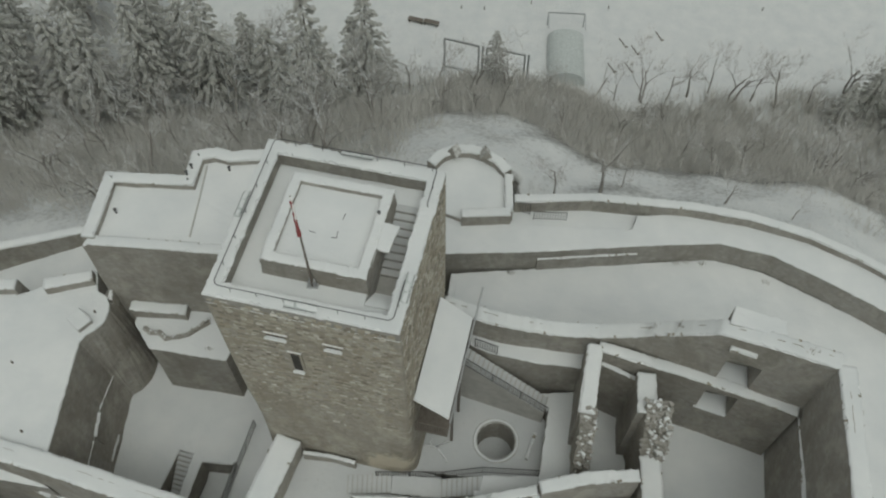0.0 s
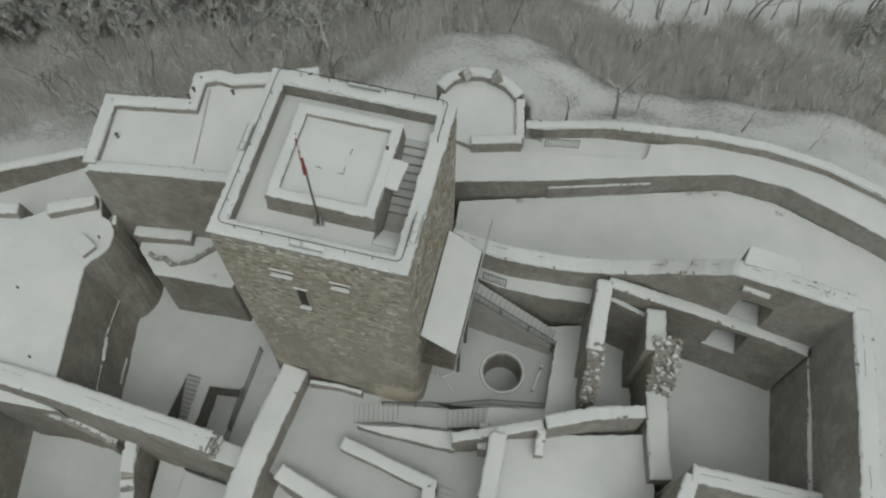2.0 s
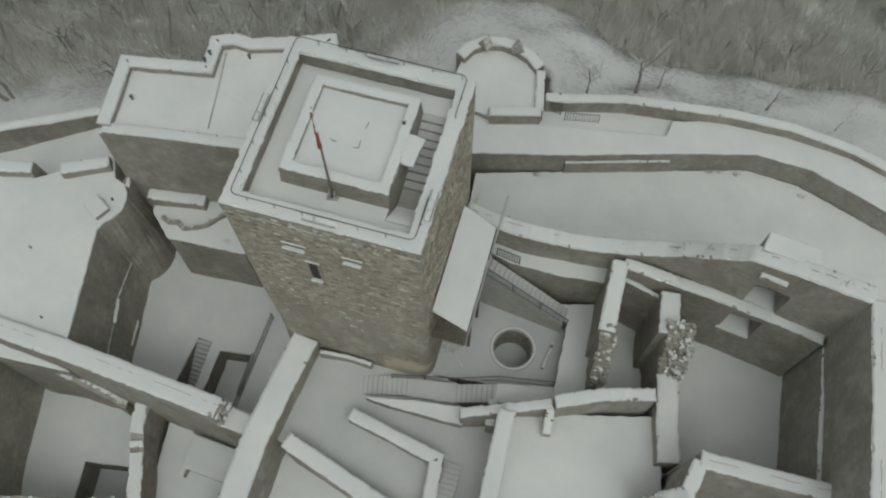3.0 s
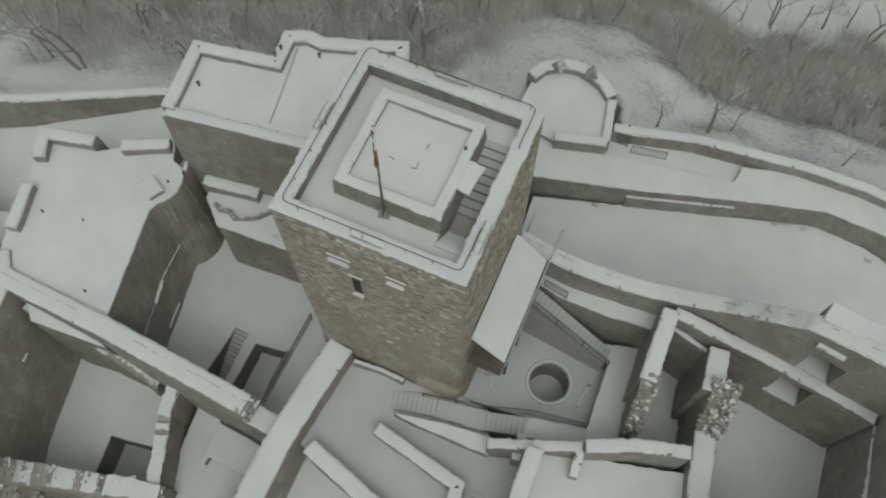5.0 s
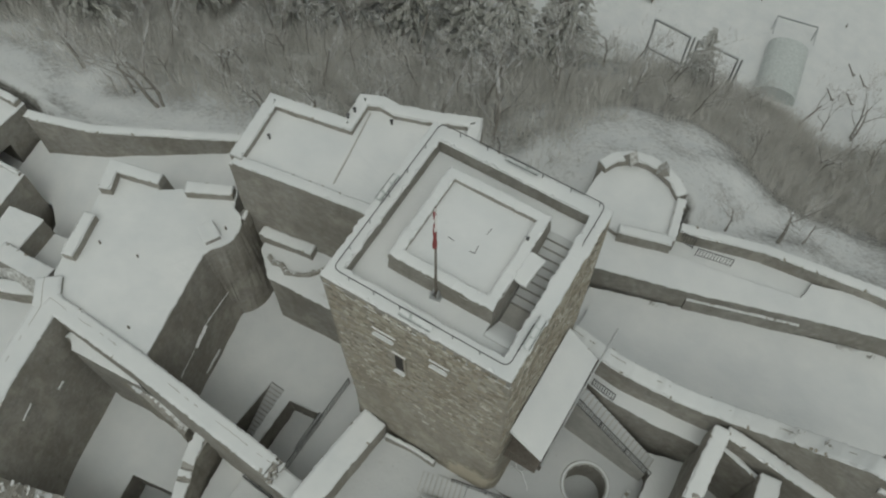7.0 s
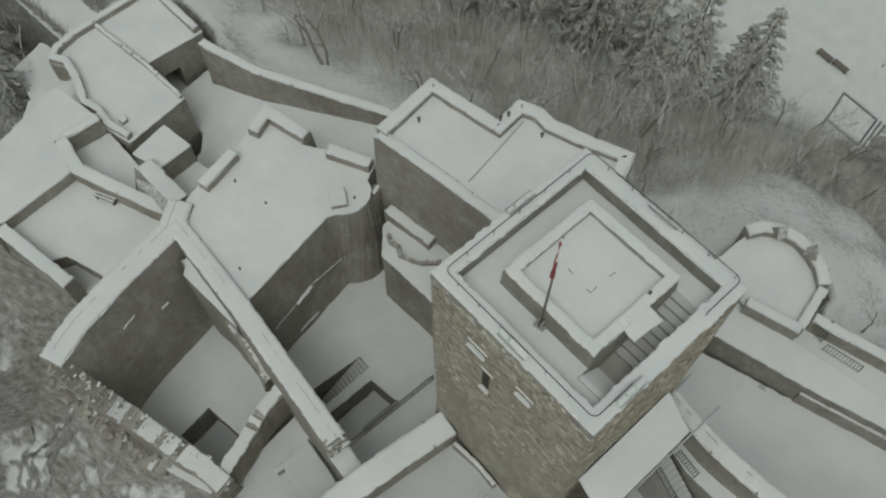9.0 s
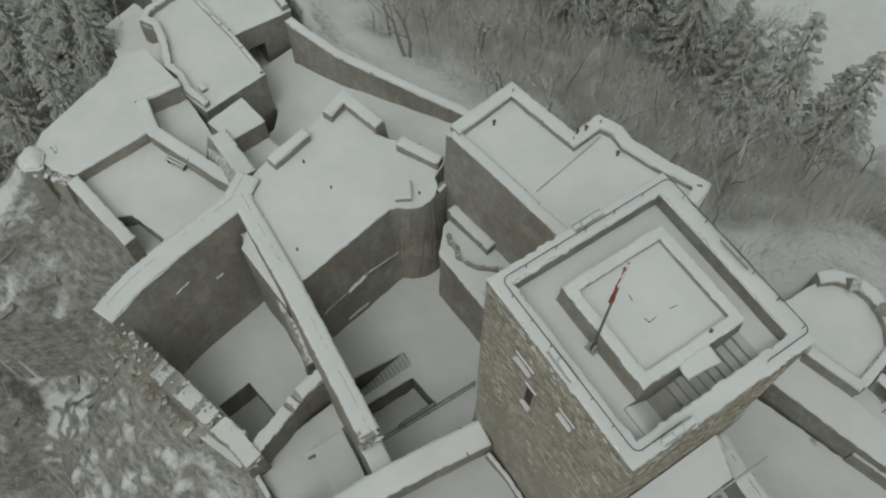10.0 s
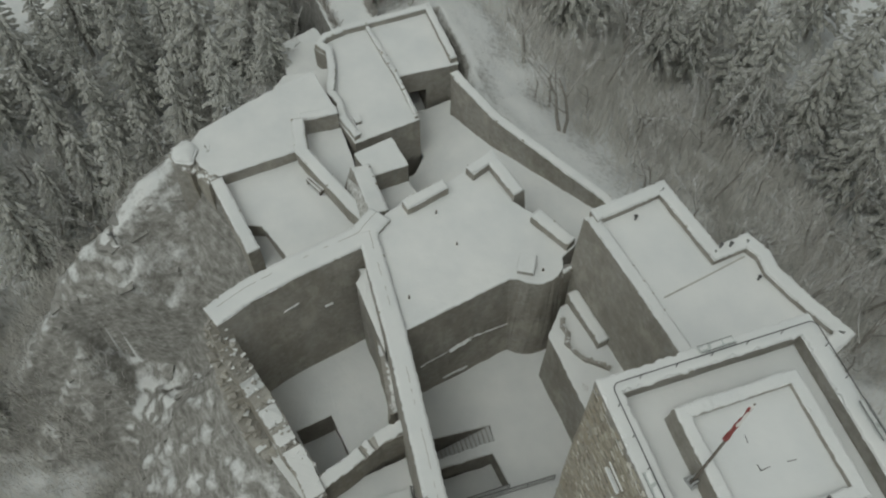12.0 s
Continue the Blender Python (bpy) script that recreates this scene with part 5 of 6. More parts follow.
random.seed(21)
broken_end("wall_30", ((5.6, 20.7, 12.8), (5.72, 20.0, 11.8), (5.82, 19.25, 10.4), (5.9, 18.35, 8.7)), 0.85, 4, 150, "broken end of a wall, snow clotted on its stones", 0.26, 0.05, 0.24)
broken_end("wall_31", ((9.3, 21.75, 13.3), (9.55, 20.9, 12.2), (9.8, 19.8, 9.8)), 1.5, 4, 230, "broken wall end, snow clotted on its stones", 0.27, 0.05, 0.27)
ruined_wall("wall_32", ((-30.3, 1.75, 6.9), (-29.8, 1.9, 5.4), (-29.1, 2.1, 3.6), (-27.9, 2.6, 1.6), (-26.3, 3.2, 0.2), (-24.5, 3.7, -0.6), (-22.4, 4.4, -0.9), (-20.1, 4.75, -1.1)), 1.35, -9, ((5.2, 6.4), (7.6, 9.1), (9.4, 10.6), (10.8, 14.6)), 210, "ruined wall stepping down over the rock, half under snow", 0.36)
ruined_wall("wall_33", ((-22.8, 11.5, -0.1), (-22.6, 9.6, -0.7), (-22.15, 8.3, -1.1), (-21.0, 5.1, -1.35)), 0.95, -6, ((0.0, 2.3), (2.6, 3.2), (3.3, 6.9)), 10, "broken cross wall with smooth snow on its top")
ruined_wall("wall_34", ((-32.3, 11.6, 5.0), (-29.5, 11.5, 3.6), (-27.3, 11.4, 2.2), (-25.2, 11.2, 0.2), (-24.2, 11.0, -1.2)), 0.42, -6, ((0.0, 2.3), (3.2, 3.6), (5.2, 6.2), (7.9, 8.2)), 10, "ragged lower facing of the castle wall with streaks of snow", 0.28)
broken_end("wall_48", ((-31.3, 1.35, 4.6), (-30.5, 1.05, 2.4), (-29.1, 1.0, 0.2), (-27.7, 1.25, -2.0), (-26.4, 1.75, -4.0), (-25.2, 2.5, -4.6)), 1.3, -10, 60, "bulging outer foot of the ruined wall with snow on its ledges", 0.6, 0.05, 0.12)
wall("wall_42", ((-20.3, 4.35, -3.4), (-16.6, 4.35, -3.4)), 0.3, -6, "thin boundary wall of the low yard under snow", thick=0.07)
for a, b in (((-31.28, 5.85, 4.4), (-31.48, 6.95, 4.55)), ((-30.9, 3.9, 3.75), (-31.05, 4.5, 3.9)), ((-31.75, 8.6, 2.6), (-31.85, 9.2, 2.65))):
    wall("wall_ledge", (a, b), 0.3, a[2] - 0.4, "short stone ledge in the castle wall with a streak of snow", MASONRY_DARK, 0.05, lift=0.05)
broken_end("wall_35", ((-15.35, 11.35, 7.3), (-15.0, 11.2, 6.5)), 1.3, 0, 45, "crumbled end of the castle wall", 0.3)
broken_end("wall_36", ((-46.6, 2.4, 3.4), (-45.2, 2.85, 3.2), (-44.0, 3.4, 3.5)), 1.2, -6, 50, "crumbled corner of the court wall over the rock")
terrace("pillar", [(-47.0 + 1.2 * math.cos(i * 0.5236) + 0.15 * math.sin(i * 2.1), 1.75 + 0.9 * math.sin(i * 0.5236) + 0.12 * math.cos(i * 1.7)) for i in range(12)], -4, 3.75, "rounded stump of broken wall with a thick dome of snow above the rock", "wall stump", thick=0.1, batter=0.7, wobble=0.15, material=MASONRY_DARK)
bm = bmesh.new()
dome = []
for j in range(6):
    f = j / 5 * 1.45
    dome.append([bm.verts.new((-47.0 + (1.05 * math.cos(i * 0.5236) + 0.14 * math.sin(i * 2.1)) * math.cos(f) - 0.15 * math.sin(f), 1.75 + (0.85 * math.sin(i * 0.5236) + 0.1 * math.cos(i * 1.7)) * math.cos(f), 3.8 + 0.42 * math.sin(f) + 0.08 * math.sin(i * 1.9) * math.cos(f) + jit(0.03))) for i in range(12)])
for p, q in zip(dome, dome[1:]):
    for i in range(12):
        bm.faces.new((p[i], p[(i + 1) % 12], q[(i + 1) % 12], q[i]))
bm.faces.new(dome[-1])
bm.faces.new(dome[0][::-1])
for fc in bm.faces:
    fc.smooth = True
solid("snow_dome", bm, SNOW, "thick dome of snow on the broken wall stump", "snow")
broken_end("wall_37", ((-24.8, 23.1, 4.85), (-24.2, 22.85, 4.85), (-23.6, 23.0, 4.9), (-23.0, 22.68, 4.95), (-22.2, 22.92, 4.95), (-21.5, 23.35, 5.0), (-21.1, 23.9, 5.0), (-20.5, 24.6, 5.0)), 0.2, 4, 120, "curved row of dark broken stones on the ledge", 0.16, 0.03, 0.2)
wall("wall_43", ((-32.3, 11.95, 5.0), (-29.5, 11.85, 3.7), (-27.3, 11.75, 2.3), (-25.2, 11.55, 0.3), (-24.2, 11.35, -1.1)), 0.55, -6, "lower facing of the castle wall", MASONRY_DARK, capped=False)
terrace("yard_slab", ((-19.6, 7.9), (-19.25, 7.85), (-19.2, 8.4), (-15.4, 8.15), (-13.2, 8.05), (-13.2, 10.35), (-19.6, 10.8)), -5, -3.35, "raised slab in the low yard under snow", "terrace", thick=0.1, over=0.01, wobble=0.01)
wall("wall_39", ((-16.5, 5.45, -1.0), (-13.2, 5.45, -1.0)), 1.5, -5, "crumbled wall stub under snow", thick=0.15, lift=0.1)


def wall_pipe():
    ob = empty("wall_pipe", (-19.5, 10.85, -2.6), "dark pipe on brackets along the foot of the castle wall", "pipe")
    bm = bmesh.new()
    tube_into(bm, [(-19.5, 10.85, -2.6), (-17.2, 10.68, -2.6), (-15.1, 10.36, -2.6)], 0.05, 6)
    under(part("pipe", bm, IRON, None), ob)
    for x, y in ((-19.4, 10.84), (-18.1, 10.75), (-17.0, 10.65), (-15.9, 10.48), (-15.2, 10.38)):
        bm = bmesh.new()
        beam_into(bm, (x, y, -2.6), (x + 0.1, y + 0.75, -2.6), 0.05)
        under(part("bracket", bm, IRON, None), ob)
        bm = bmesh.new()
        beam_into(bm, (x, y, -2.6), (x, y, -3.3), 0.05)
        under(part("leg", bm, IRON, None), ob)


wall_pipe()
wall("ledge_strip", ((17.3, 22.9, 12.5), (17.6, 17.2, 12.5), (17.75, 15.0, 12.5)), 0.3, 5, "narrow offset along the wall of the great room with a line of snow", thick=0.06)
wall("wall_40", ((8.1, 23.65, 11.6), (6.0, 24.15, 11.8)), 0.25, 5, "narrow offset in the small chamber", thick=0.06)
# splayed window niches in the curtain wall of the great room
LOW_NICHE = ((11.75, 22.6), (13.8, 22.3), (13.78, 24.6), (12.25, 24.6))
HIGH_NICHE = ((12.05, 23.3), (14.15, 23.1), (14.13, 25.25), (12.75, 25.3))
cut((INNER, CURTAIN, BUTTRESS), LOW_NICHE, 9.9, 12.45)
cut((CURTAIN, BUTTRESS), HIGH_NICHE, 12.9, 15.6)
for plan, z, front in ((((11.82, 23.45), (13.72, 23.2), (13.74, 24.52), (12.3, 24.54)), 9.9, 0), (((12.15, 23.95), (14.05, 23.8), (14.08, 25.2), (12.8, 25.25)), 12.9, 0)):
    bm = bmesh.new()
    snow_slab_into(bm, plan, z, 0.1, 0.0, 0.04, 0.3, 0.02)
    solid("niche_snow", bm, SNOW, "snow blown on the sloping sill of a wall niche", "snow", "", "structure")
terrace("niche_base", ((12.0, 23.95), (14.2, 23.75), (14.2, 24.3), (12.0, 24.5)), 12.0, 12.85, "offset of the curtain wall below a niche", "ledge", thick=0.1)
wall("niche_sill", ((12.1, 24.15, 16.9), (13.5, 23.92, 16.9)), 0.5, 16.6, "snowy sill in the curtain wall", thick=0.14)


# ---- gate turret on the road ----
def turret():
    terrace("turret_floor", ((-8.4, 41.1), (-7.9, 42.2), (-6.9, 42.95), (-5.8, 43.3), (-4.5, 43.1), (-3.4, 42.5), (-2.4, 41.6), (-1.8, 38.0), (-5.2, 37.0), (-8.6, 37.6)), -4, 4.9, "floor of the half-round gate turret under snow", "terrace", thick=0.12)
    ring = [(-8.5, 41.1, 5.6), (-8.0, 42.15, 5.6), (-7.0, 42.9, 5.6), (-5.8, 43.2, 5.6), (-4.5, 43.0, 5.6), (-3.4, 42.5, 5.6), (-2.55, 41.75, 5.5)]
    wall("turret_wall", ring, 0.8, -6, "half-round turret wall with a broad snow coping", thick=0.16)
    wall("turret_wall", ((-2.45, 41.6, 5.3), (-1.8, 38.2, 5.3)), 0.6, -6, "side wall of the gate turret under snow", thick=0.14)
    wall("turret_wall", ((-1.65, 37.98, 5.6), (-5.2, 37.0, 5.6)), 0.7, -4, "near wall of the gate turret under snow", thick=0.14)
    for x, y, a in ((-6.95, 42.5, -30), (-4.5, 42.75, 20)):
        bm = bmesh.new()
        m = pose(x, y, 5.65, 0, 0, a)
        vs = [bm.verts.new(m @ Vector(p)) for p in ((-0.5, -0.35, 0), (0.5, -0.35, 0), (0.45, 0.4, 0), (-0.45, 0.4, 0), (0.0, -0.3, 1.0), (0.0, 0.35, 0.95))]
        for q in ((0, 1, 4), (2, 3, 5), (1, 2, 5, 4), (3, 0, 4, 5), (3, 2, 1, 0)):
            bm.faces.new([vs[i] for i in q])
        solid("merlon", bm, MASONRY, "small gabled merlon on the turret", "merlon", "turret merlons")


turret()
gate_rail = railing((-1.4, 39.25, 4.0), (-0.3, 39.2, 4.0), "pale steel gate beside the turret", 1.3, 0.16)
railing((0.1, 38.5, 4.45), (2.5, 38.95, 4.45), "pale picket fence beside the road", 1.0, 0.2)


# ---- small things on the terraces ----
def vent(x, y, z):
    ob = empty("roof_vent", (x, y, z), "short dark vent pipe poking out of the snow", "vent", "roof vents")
    bm = bmesh.new()
    tube_into(bm, [(x, y, z - 0.1), (x, y, z + 0.42)], 0.07, 8)
    under(part("pipe", bm, IRON, None), ob)
    bm = bmesh.new()
    tube_into(bm, [(x, y, z + 0.4), (x, y, z + 0.5)], [0.13, 0.05], 8)
    under(part("cap", bm, IRON, None), ob)


for x, y, z in ((-26.1, 27.3, 12.55), (-20.15, 32.2, 12.55), (-22.4, 31.45, 13.1), (-22.5, 30.85, 13.1)):
    vent(x, y, z)
bm = bmesh.new()
for a, b in zip(((-20.75, 26.6, 12.6), (-21.2, 29.2, 12.6)), ((-21.2, 29.2, 12.6), (-21.75, 32.2, 12.6))):
    beam_into(bm, a, b, 0.07, 0.1)
solid("roof_ridge", bm, CONCRETE, "thin low kerb across the terrace roof", "kerb", "", "structure")


def marker(x, y, z, h=0.3):
    bm = bmesh.new()
    tube_into(bm, [(x, y, z - 0.05), (x + jit(0.03), y + jit(0.03), z + h)], [0.07, 0.06], 7)
    bmesh.ops.bevel(bm, geom=[e for e in bm.edges if e.calc_length() < 0.12], offset=0.01, segments=1, affect="EDGES")
    solid("post_stub", bm, TIMBER, "short dark post stub in the snow", "post", "post stubs")


for x, y in ((-30.97, 17.86), (-33.74, 17.33), (-28.1, 13.7), (-27.35, 22.5)):
    marker(x, y, 7.1)


def snowy_box(name, x, y, z, rz, sx, sy, h, label, category):
    bm = bmesh.new()
    m = pose(x, y, z + h / 2, 0, 0, rz)
    box_into(bm, m, sx, sy, h)
    bmesh.ops.bevel(bm, geom=bm.edges[:], offset=0.03, segments=1, affect="EDGES")
    ob = solid(name, bm, MASONRY_DARK, label, category)
    bm = bmesh.new()
    c = [m @ Vector((ux * sx / 2, uy * sy / 2, 0)) for ux, uy in ((-1, -1), (1, -1), (1, 1), (-1, 1))]
    snow_slab_into(bm, [(p.x, p.y) for p in c], z + h, 0.1, 0.03, 0.08, 0.3, 0.02)
    part("snow_cover", bm, SNOW, ob, "cushion of snow")


snowy_box("stone_block", -28.0, 21.63, 7.05, -30, 1.36, 1.04, 0.4, "square stone block under a cushion of snow on the platform", "block")
snowy_box("stone_block", -46.95, 15.1, 2.6, 5, 0.65, 0.5, 0.3, "small hatch box on the gate house roof", "block")


def bench(x, y, z, rz):
    ob = empty("bench", (x, y, z), "narrow timber bench with snow on the seat beside the court wall", "bench")
    for off in (-0.13, 0.13):
        bm = bmesh.new()
        box_into(bm, pose(x, y, z + 0.45, 0, 0, rz) @ Matrix.Translation((0, off, 0)), 1.7, 0.2, 0.05)
        under(part("seat_board", bm, TIMBER, None), ob)
        bm = bmesh.new()
        box_into(bm, pose(x, y, z + 0.5, 0, 0, rz) @ Matrix.Translation((0, off, 0)), 1.6, 0.13, 0.05)
        under(part("seat_snow", bm, SNOW, None, "snow on the seat"), ob)
    for sx in (-0.7, 0.7):
        bm = bmesh.new()
        box_into(bm, pose(x, y, z + 0.21, 0, 0, rz) @ Matrix.Translation((sx, 0, 0)), 0.1, 0.4, 0.42)
        under(part("leg", bm, TIMBER, None), ob)


bench(-41.75, 10.42, 2.45, 26)


# ---- rock ledges of the crag ----
def crag_rocks():
    random.seed(17)
    v, f = [], []
    n = 0
    while n < 150:
        x, y = random.uniform(-60, -10), random.uniform(-30, 9)
        d = hull_distance(x, y)
        if d < (2.0 if x < -45 else 0.4) or d > 26:
            continue
        e = 0.6
        gx, gy = (ground_height(x + e, y) - ground_height(x - e, y)) / (2 * e), (ground_height(x, y + e) - ground_height(x, y - e)) / (2 * e)
        if gx * gx + gy * gy < 0.12:
            continue
        a = math.atan2(gy, gx) + math.pi / 2 + jit(0.45)
        sx, sy, sz = random.uniform(0.5, 1.9), random.uniform(0.35, 1.0), random.uniform(0.2, 0.6)
        m = Matrix.Translation((x, y, ground_height(x, y) - 0.33 * sz)) @ Euler((jit(0.35), jit(0.3), a)).to_matrix().to_4x4()
        k = len(v)
        for ux in (-1, 1):
            for uy in (-1, 1):
                for uz in (-1, 1):
                    v.append(tuple(m @ Vector((ux * sx / 2 * random.uniform(0.6, 1.1), uy * sy / 2 * random.uniform(0.6, 1.1), uz * sz / 2 * random.uniform(0.5, 1.1)))))
        f.extend(tuple(k + i for i in q) for q in ((0, 1, 3, 2), (4, 6, 7, 5), (0, 4, 5, 1), (2, 3, 7, 6), (0, 2, 6, 4), (1, 5, 7, 3)))
        n += 1
    me = bpy.data.meshes.new("crag_rock")
    me.from_pydata(v, [], f)
    me.materials.append(ROCK)
    tagged(new("crag_rock", me), "broken grey rock ledges dusted with snow below the walls", "rock", "", "stuff")


def creeper():
    """Bare wiry stems lying over the snow of the well court."""
    random.seed(71)
    bm = bmesh.new()
    for path in (((-3.6, 18.86), (-3.17, 18.87), (-2.81, 18.92), (-2.6, 18.75), (-2.43, 18.5), (-2.15, 18.35), (-2.0, 18.1)), ((-2.81, 18.92), (-2.5, 19.2), (-2.19, 19.47)), ((-3.17, 18.87), (-3.3, 19.15), (-3.2, 19.4))):
        tube_into(bm, [(x + jit(0.03), y + jit(0.03), 6.04 + random.uniform(0, 0.12)) for x, y in path], 0.045, 5)
    solid("creeper", bm, BARK, "bare wiry creeper lying over the snow beside the gallery", "plant")


creeper()


def crest_post(x, y, a):
    """Small post with a cross-piece and a round lamp head, leaning on the crest."""
    z = ground_height(x, y)
    ob = empty("crest_post", (x, y, z), "small dark post with a short arm on the snowy crest", "post")
    d = Vector((math.cos(a), math.sin(a), 0))
    bm = bmesh.new()
    tube_into(bm, [(x, y, z - 0.3), (x + 0.1 * d.x, y + 0.1 * d.y, z + 1.5)], 0.055, 6)
    under(part("pole", bm, IRON, None), ob)
    bm = bmesh.new()
    beam_into(bm, Vector((x, y, z + 1.25)) - d * 0.42, Vector((x, y, z + 1.3)) + d * 0.42, 0.09, 0.09)
    under(part("arm", bm, IRON, None), ob)
    bm = bmesh.new()
    tube_into(bm, [(x + 0.1 * d.x, y + 0.1 * d.y, z + 1.45), (x + 0.12 * d.x, y + 0.12 * d.y, z + 1.72)], [0.11, 0.14], 8)
    under(part("head", bm, IRON, None), ob)


crag_rocks()
crest_post(-45.3, -5.6, 0.9)
broken_end("wall_47", ((10.1, 12.25, 12.7), (9.6, 12.1, 12.2), (9.1, 11.9, 11.4)), 0.8, 6, 80, "crumbled end of a room wall, snow clotted on its stones", 0.24, 0.05, 0.6)


# ---- dry plants on the walls and beside the road ----
def dry_tuft(x, y, z, tall, count):
    v, f = [], []
    for _ in range(count):
        px, py, h = x + jit(0.3), y + jit(0.16), tall * random.uniform(0.4, 1.1)
        dx, dy, a = jit(0.6) * h, jit(0.6) * h, random.uniform(0, math.pi)
        wx, wy = math.cos(a) * 0.018, math.sin(a) * 0.018
        k = len(v)
        v.extend(((px - wx, py - wy, z - 0.05), (px + wx, py + wy, z - 0.05), (px + dx * 0.5 + wx, py + dy * 0.5 + wy, z + h * 0.6), (px + dx, py + dy, z + h), (px + dx * 0.5 - wx, py + dy * 0.5 - wy, z + h * 0.6)))
        f.append((k, k + 1, k + 2, k + 3, k + 4))
    me = bpy.data.meshes.new("dry_tuft")
    me.from_pydata(v, [], f)
    me.materials.append(TWIG)
    tagged(new("dry_tuft", me), "dry brown plant poking through the snow", "plant", "dry plants")


random.seed(33)
broken_end("wall_49", ((-48.0, 0.8, 2.9), (-47.1, 0.9, 3.0), (-46.2, 1.5, 3.2), (-45.6, 2.0, 3.2)), 0.7, -3, 80, "crumbled stones below the snowy wall stump", 0.26, 0.05, 0.45)
for x, y, z in ((8.3, 25.3, 15.1), (9.6, 25.1, 16.2), (11.4, 38.5, 2.2), (12.1, 38.75, 2.2), (13.3, 38.8, 2.2), (18.1, 38.3, 2.2), (-0.9, 34.8, 2.2), (15.9, 23.9, 18.3),
                (-46.9, 3.4, 3.7), (-13.3, 23.6, 4.8), (-19.8, 22.6, 4.8)):
    dry_tuft(x, y, z, random.uniform(0.25, 0.5), random.randint(10, 22))


# ---- snow lodged on the lower facing, line of snow on the road's retaining wall ----
FACING = ((-32.2, 11.95, 5.5), (-31.4, 10.95, 5.0), (-30.0, 11.1, 4.5), (-26.6, 11.5, 3.6), (-28.6, 11.95, 4.8))
bm = bmesh.new()
slab_into(bm, FACING, -6, 5.5, 0.03, 0.5)
ob = solid("wall_45", bm, MASONRY_DARK, "battered facing of the castle wall with snow lodged on it", "wall", "", "structure")
bm = bmesh.new()
snow_slab_into(bm, FACING, 5.5, 0.07, 0.0, 0.05, 0.3, 0.05)
part("snow_cover", bm, SNOW, ob, "smooth slope of snow")
wall("wall_46", ((0.95, 35.72, 3.45), (4.6, 36.82, 3.45), (8.2, 37.88, 3.45)), 0.26, 2, "narrow offset of the road's retaining wall with a line of snow", MASONRY_DARK, 0.05, lift=0.03)


# ---- trees and brush ----
def branch_into(bm, p, d, length, r, depth, tips):
    pts, rad = [p], [r]
    n = 3
    for i in range(n):
        d = (d + Vector((jit(0.22), jit(0.22), jit(0.12) + 0.06))).normalized()
        pts.append(pts[-1] + d * (length / n))
        rad.append(max(0.012, r * (1 - 0.6 * (i + 1) / n)))
    tube_into(bm, pts, rad, 5 if depth > 2 else 3)
    if depth > 0:
        for k in range(3 if depth > 1 else 4):
            f = random.uniform(0.35, 1.0)
            i = min(n - 1, int(f * n))
            q = pts[i].lerp(pts[i + 1], f * n - i)
            a = random.uniform(0, math.tau)
            side = Vector((math.cos(a), math.sin(a), random.uniform(0.1, 0.6)))
            branch_into(bm if depth > 2 else tips, q, (d * 0.75 + side * 0.7).normalized(), length * random.uniform(0.5, 0.7), rad[i] * 0.5, depth - 1, tips)


def bare_tree(seed, height):
    random.seed(seed)
    ob = empty("bare_tree", (0, 0, 0), "leafless tree with twigs greyed by rime and painted haze on the snowy slope", "tree", "bare trees")
    trunk, tips = bmesh.new(), bmesh.new()
    stems = random.choice((1, 1, 2))
    for s in range(stems):
        branch_into(trunk, Vector((0.2 * s, 0, -0.6)), Vector((jit(0.18), jit(0.18), 1)).normalized(), height * 0.62, height * 0.014 + 0.04, 4, tips)
    part("trunk", trunk, BARK, ob)
    part("crown", tips, TWIG, ob, "fine grey-brown twigs")
    return ob


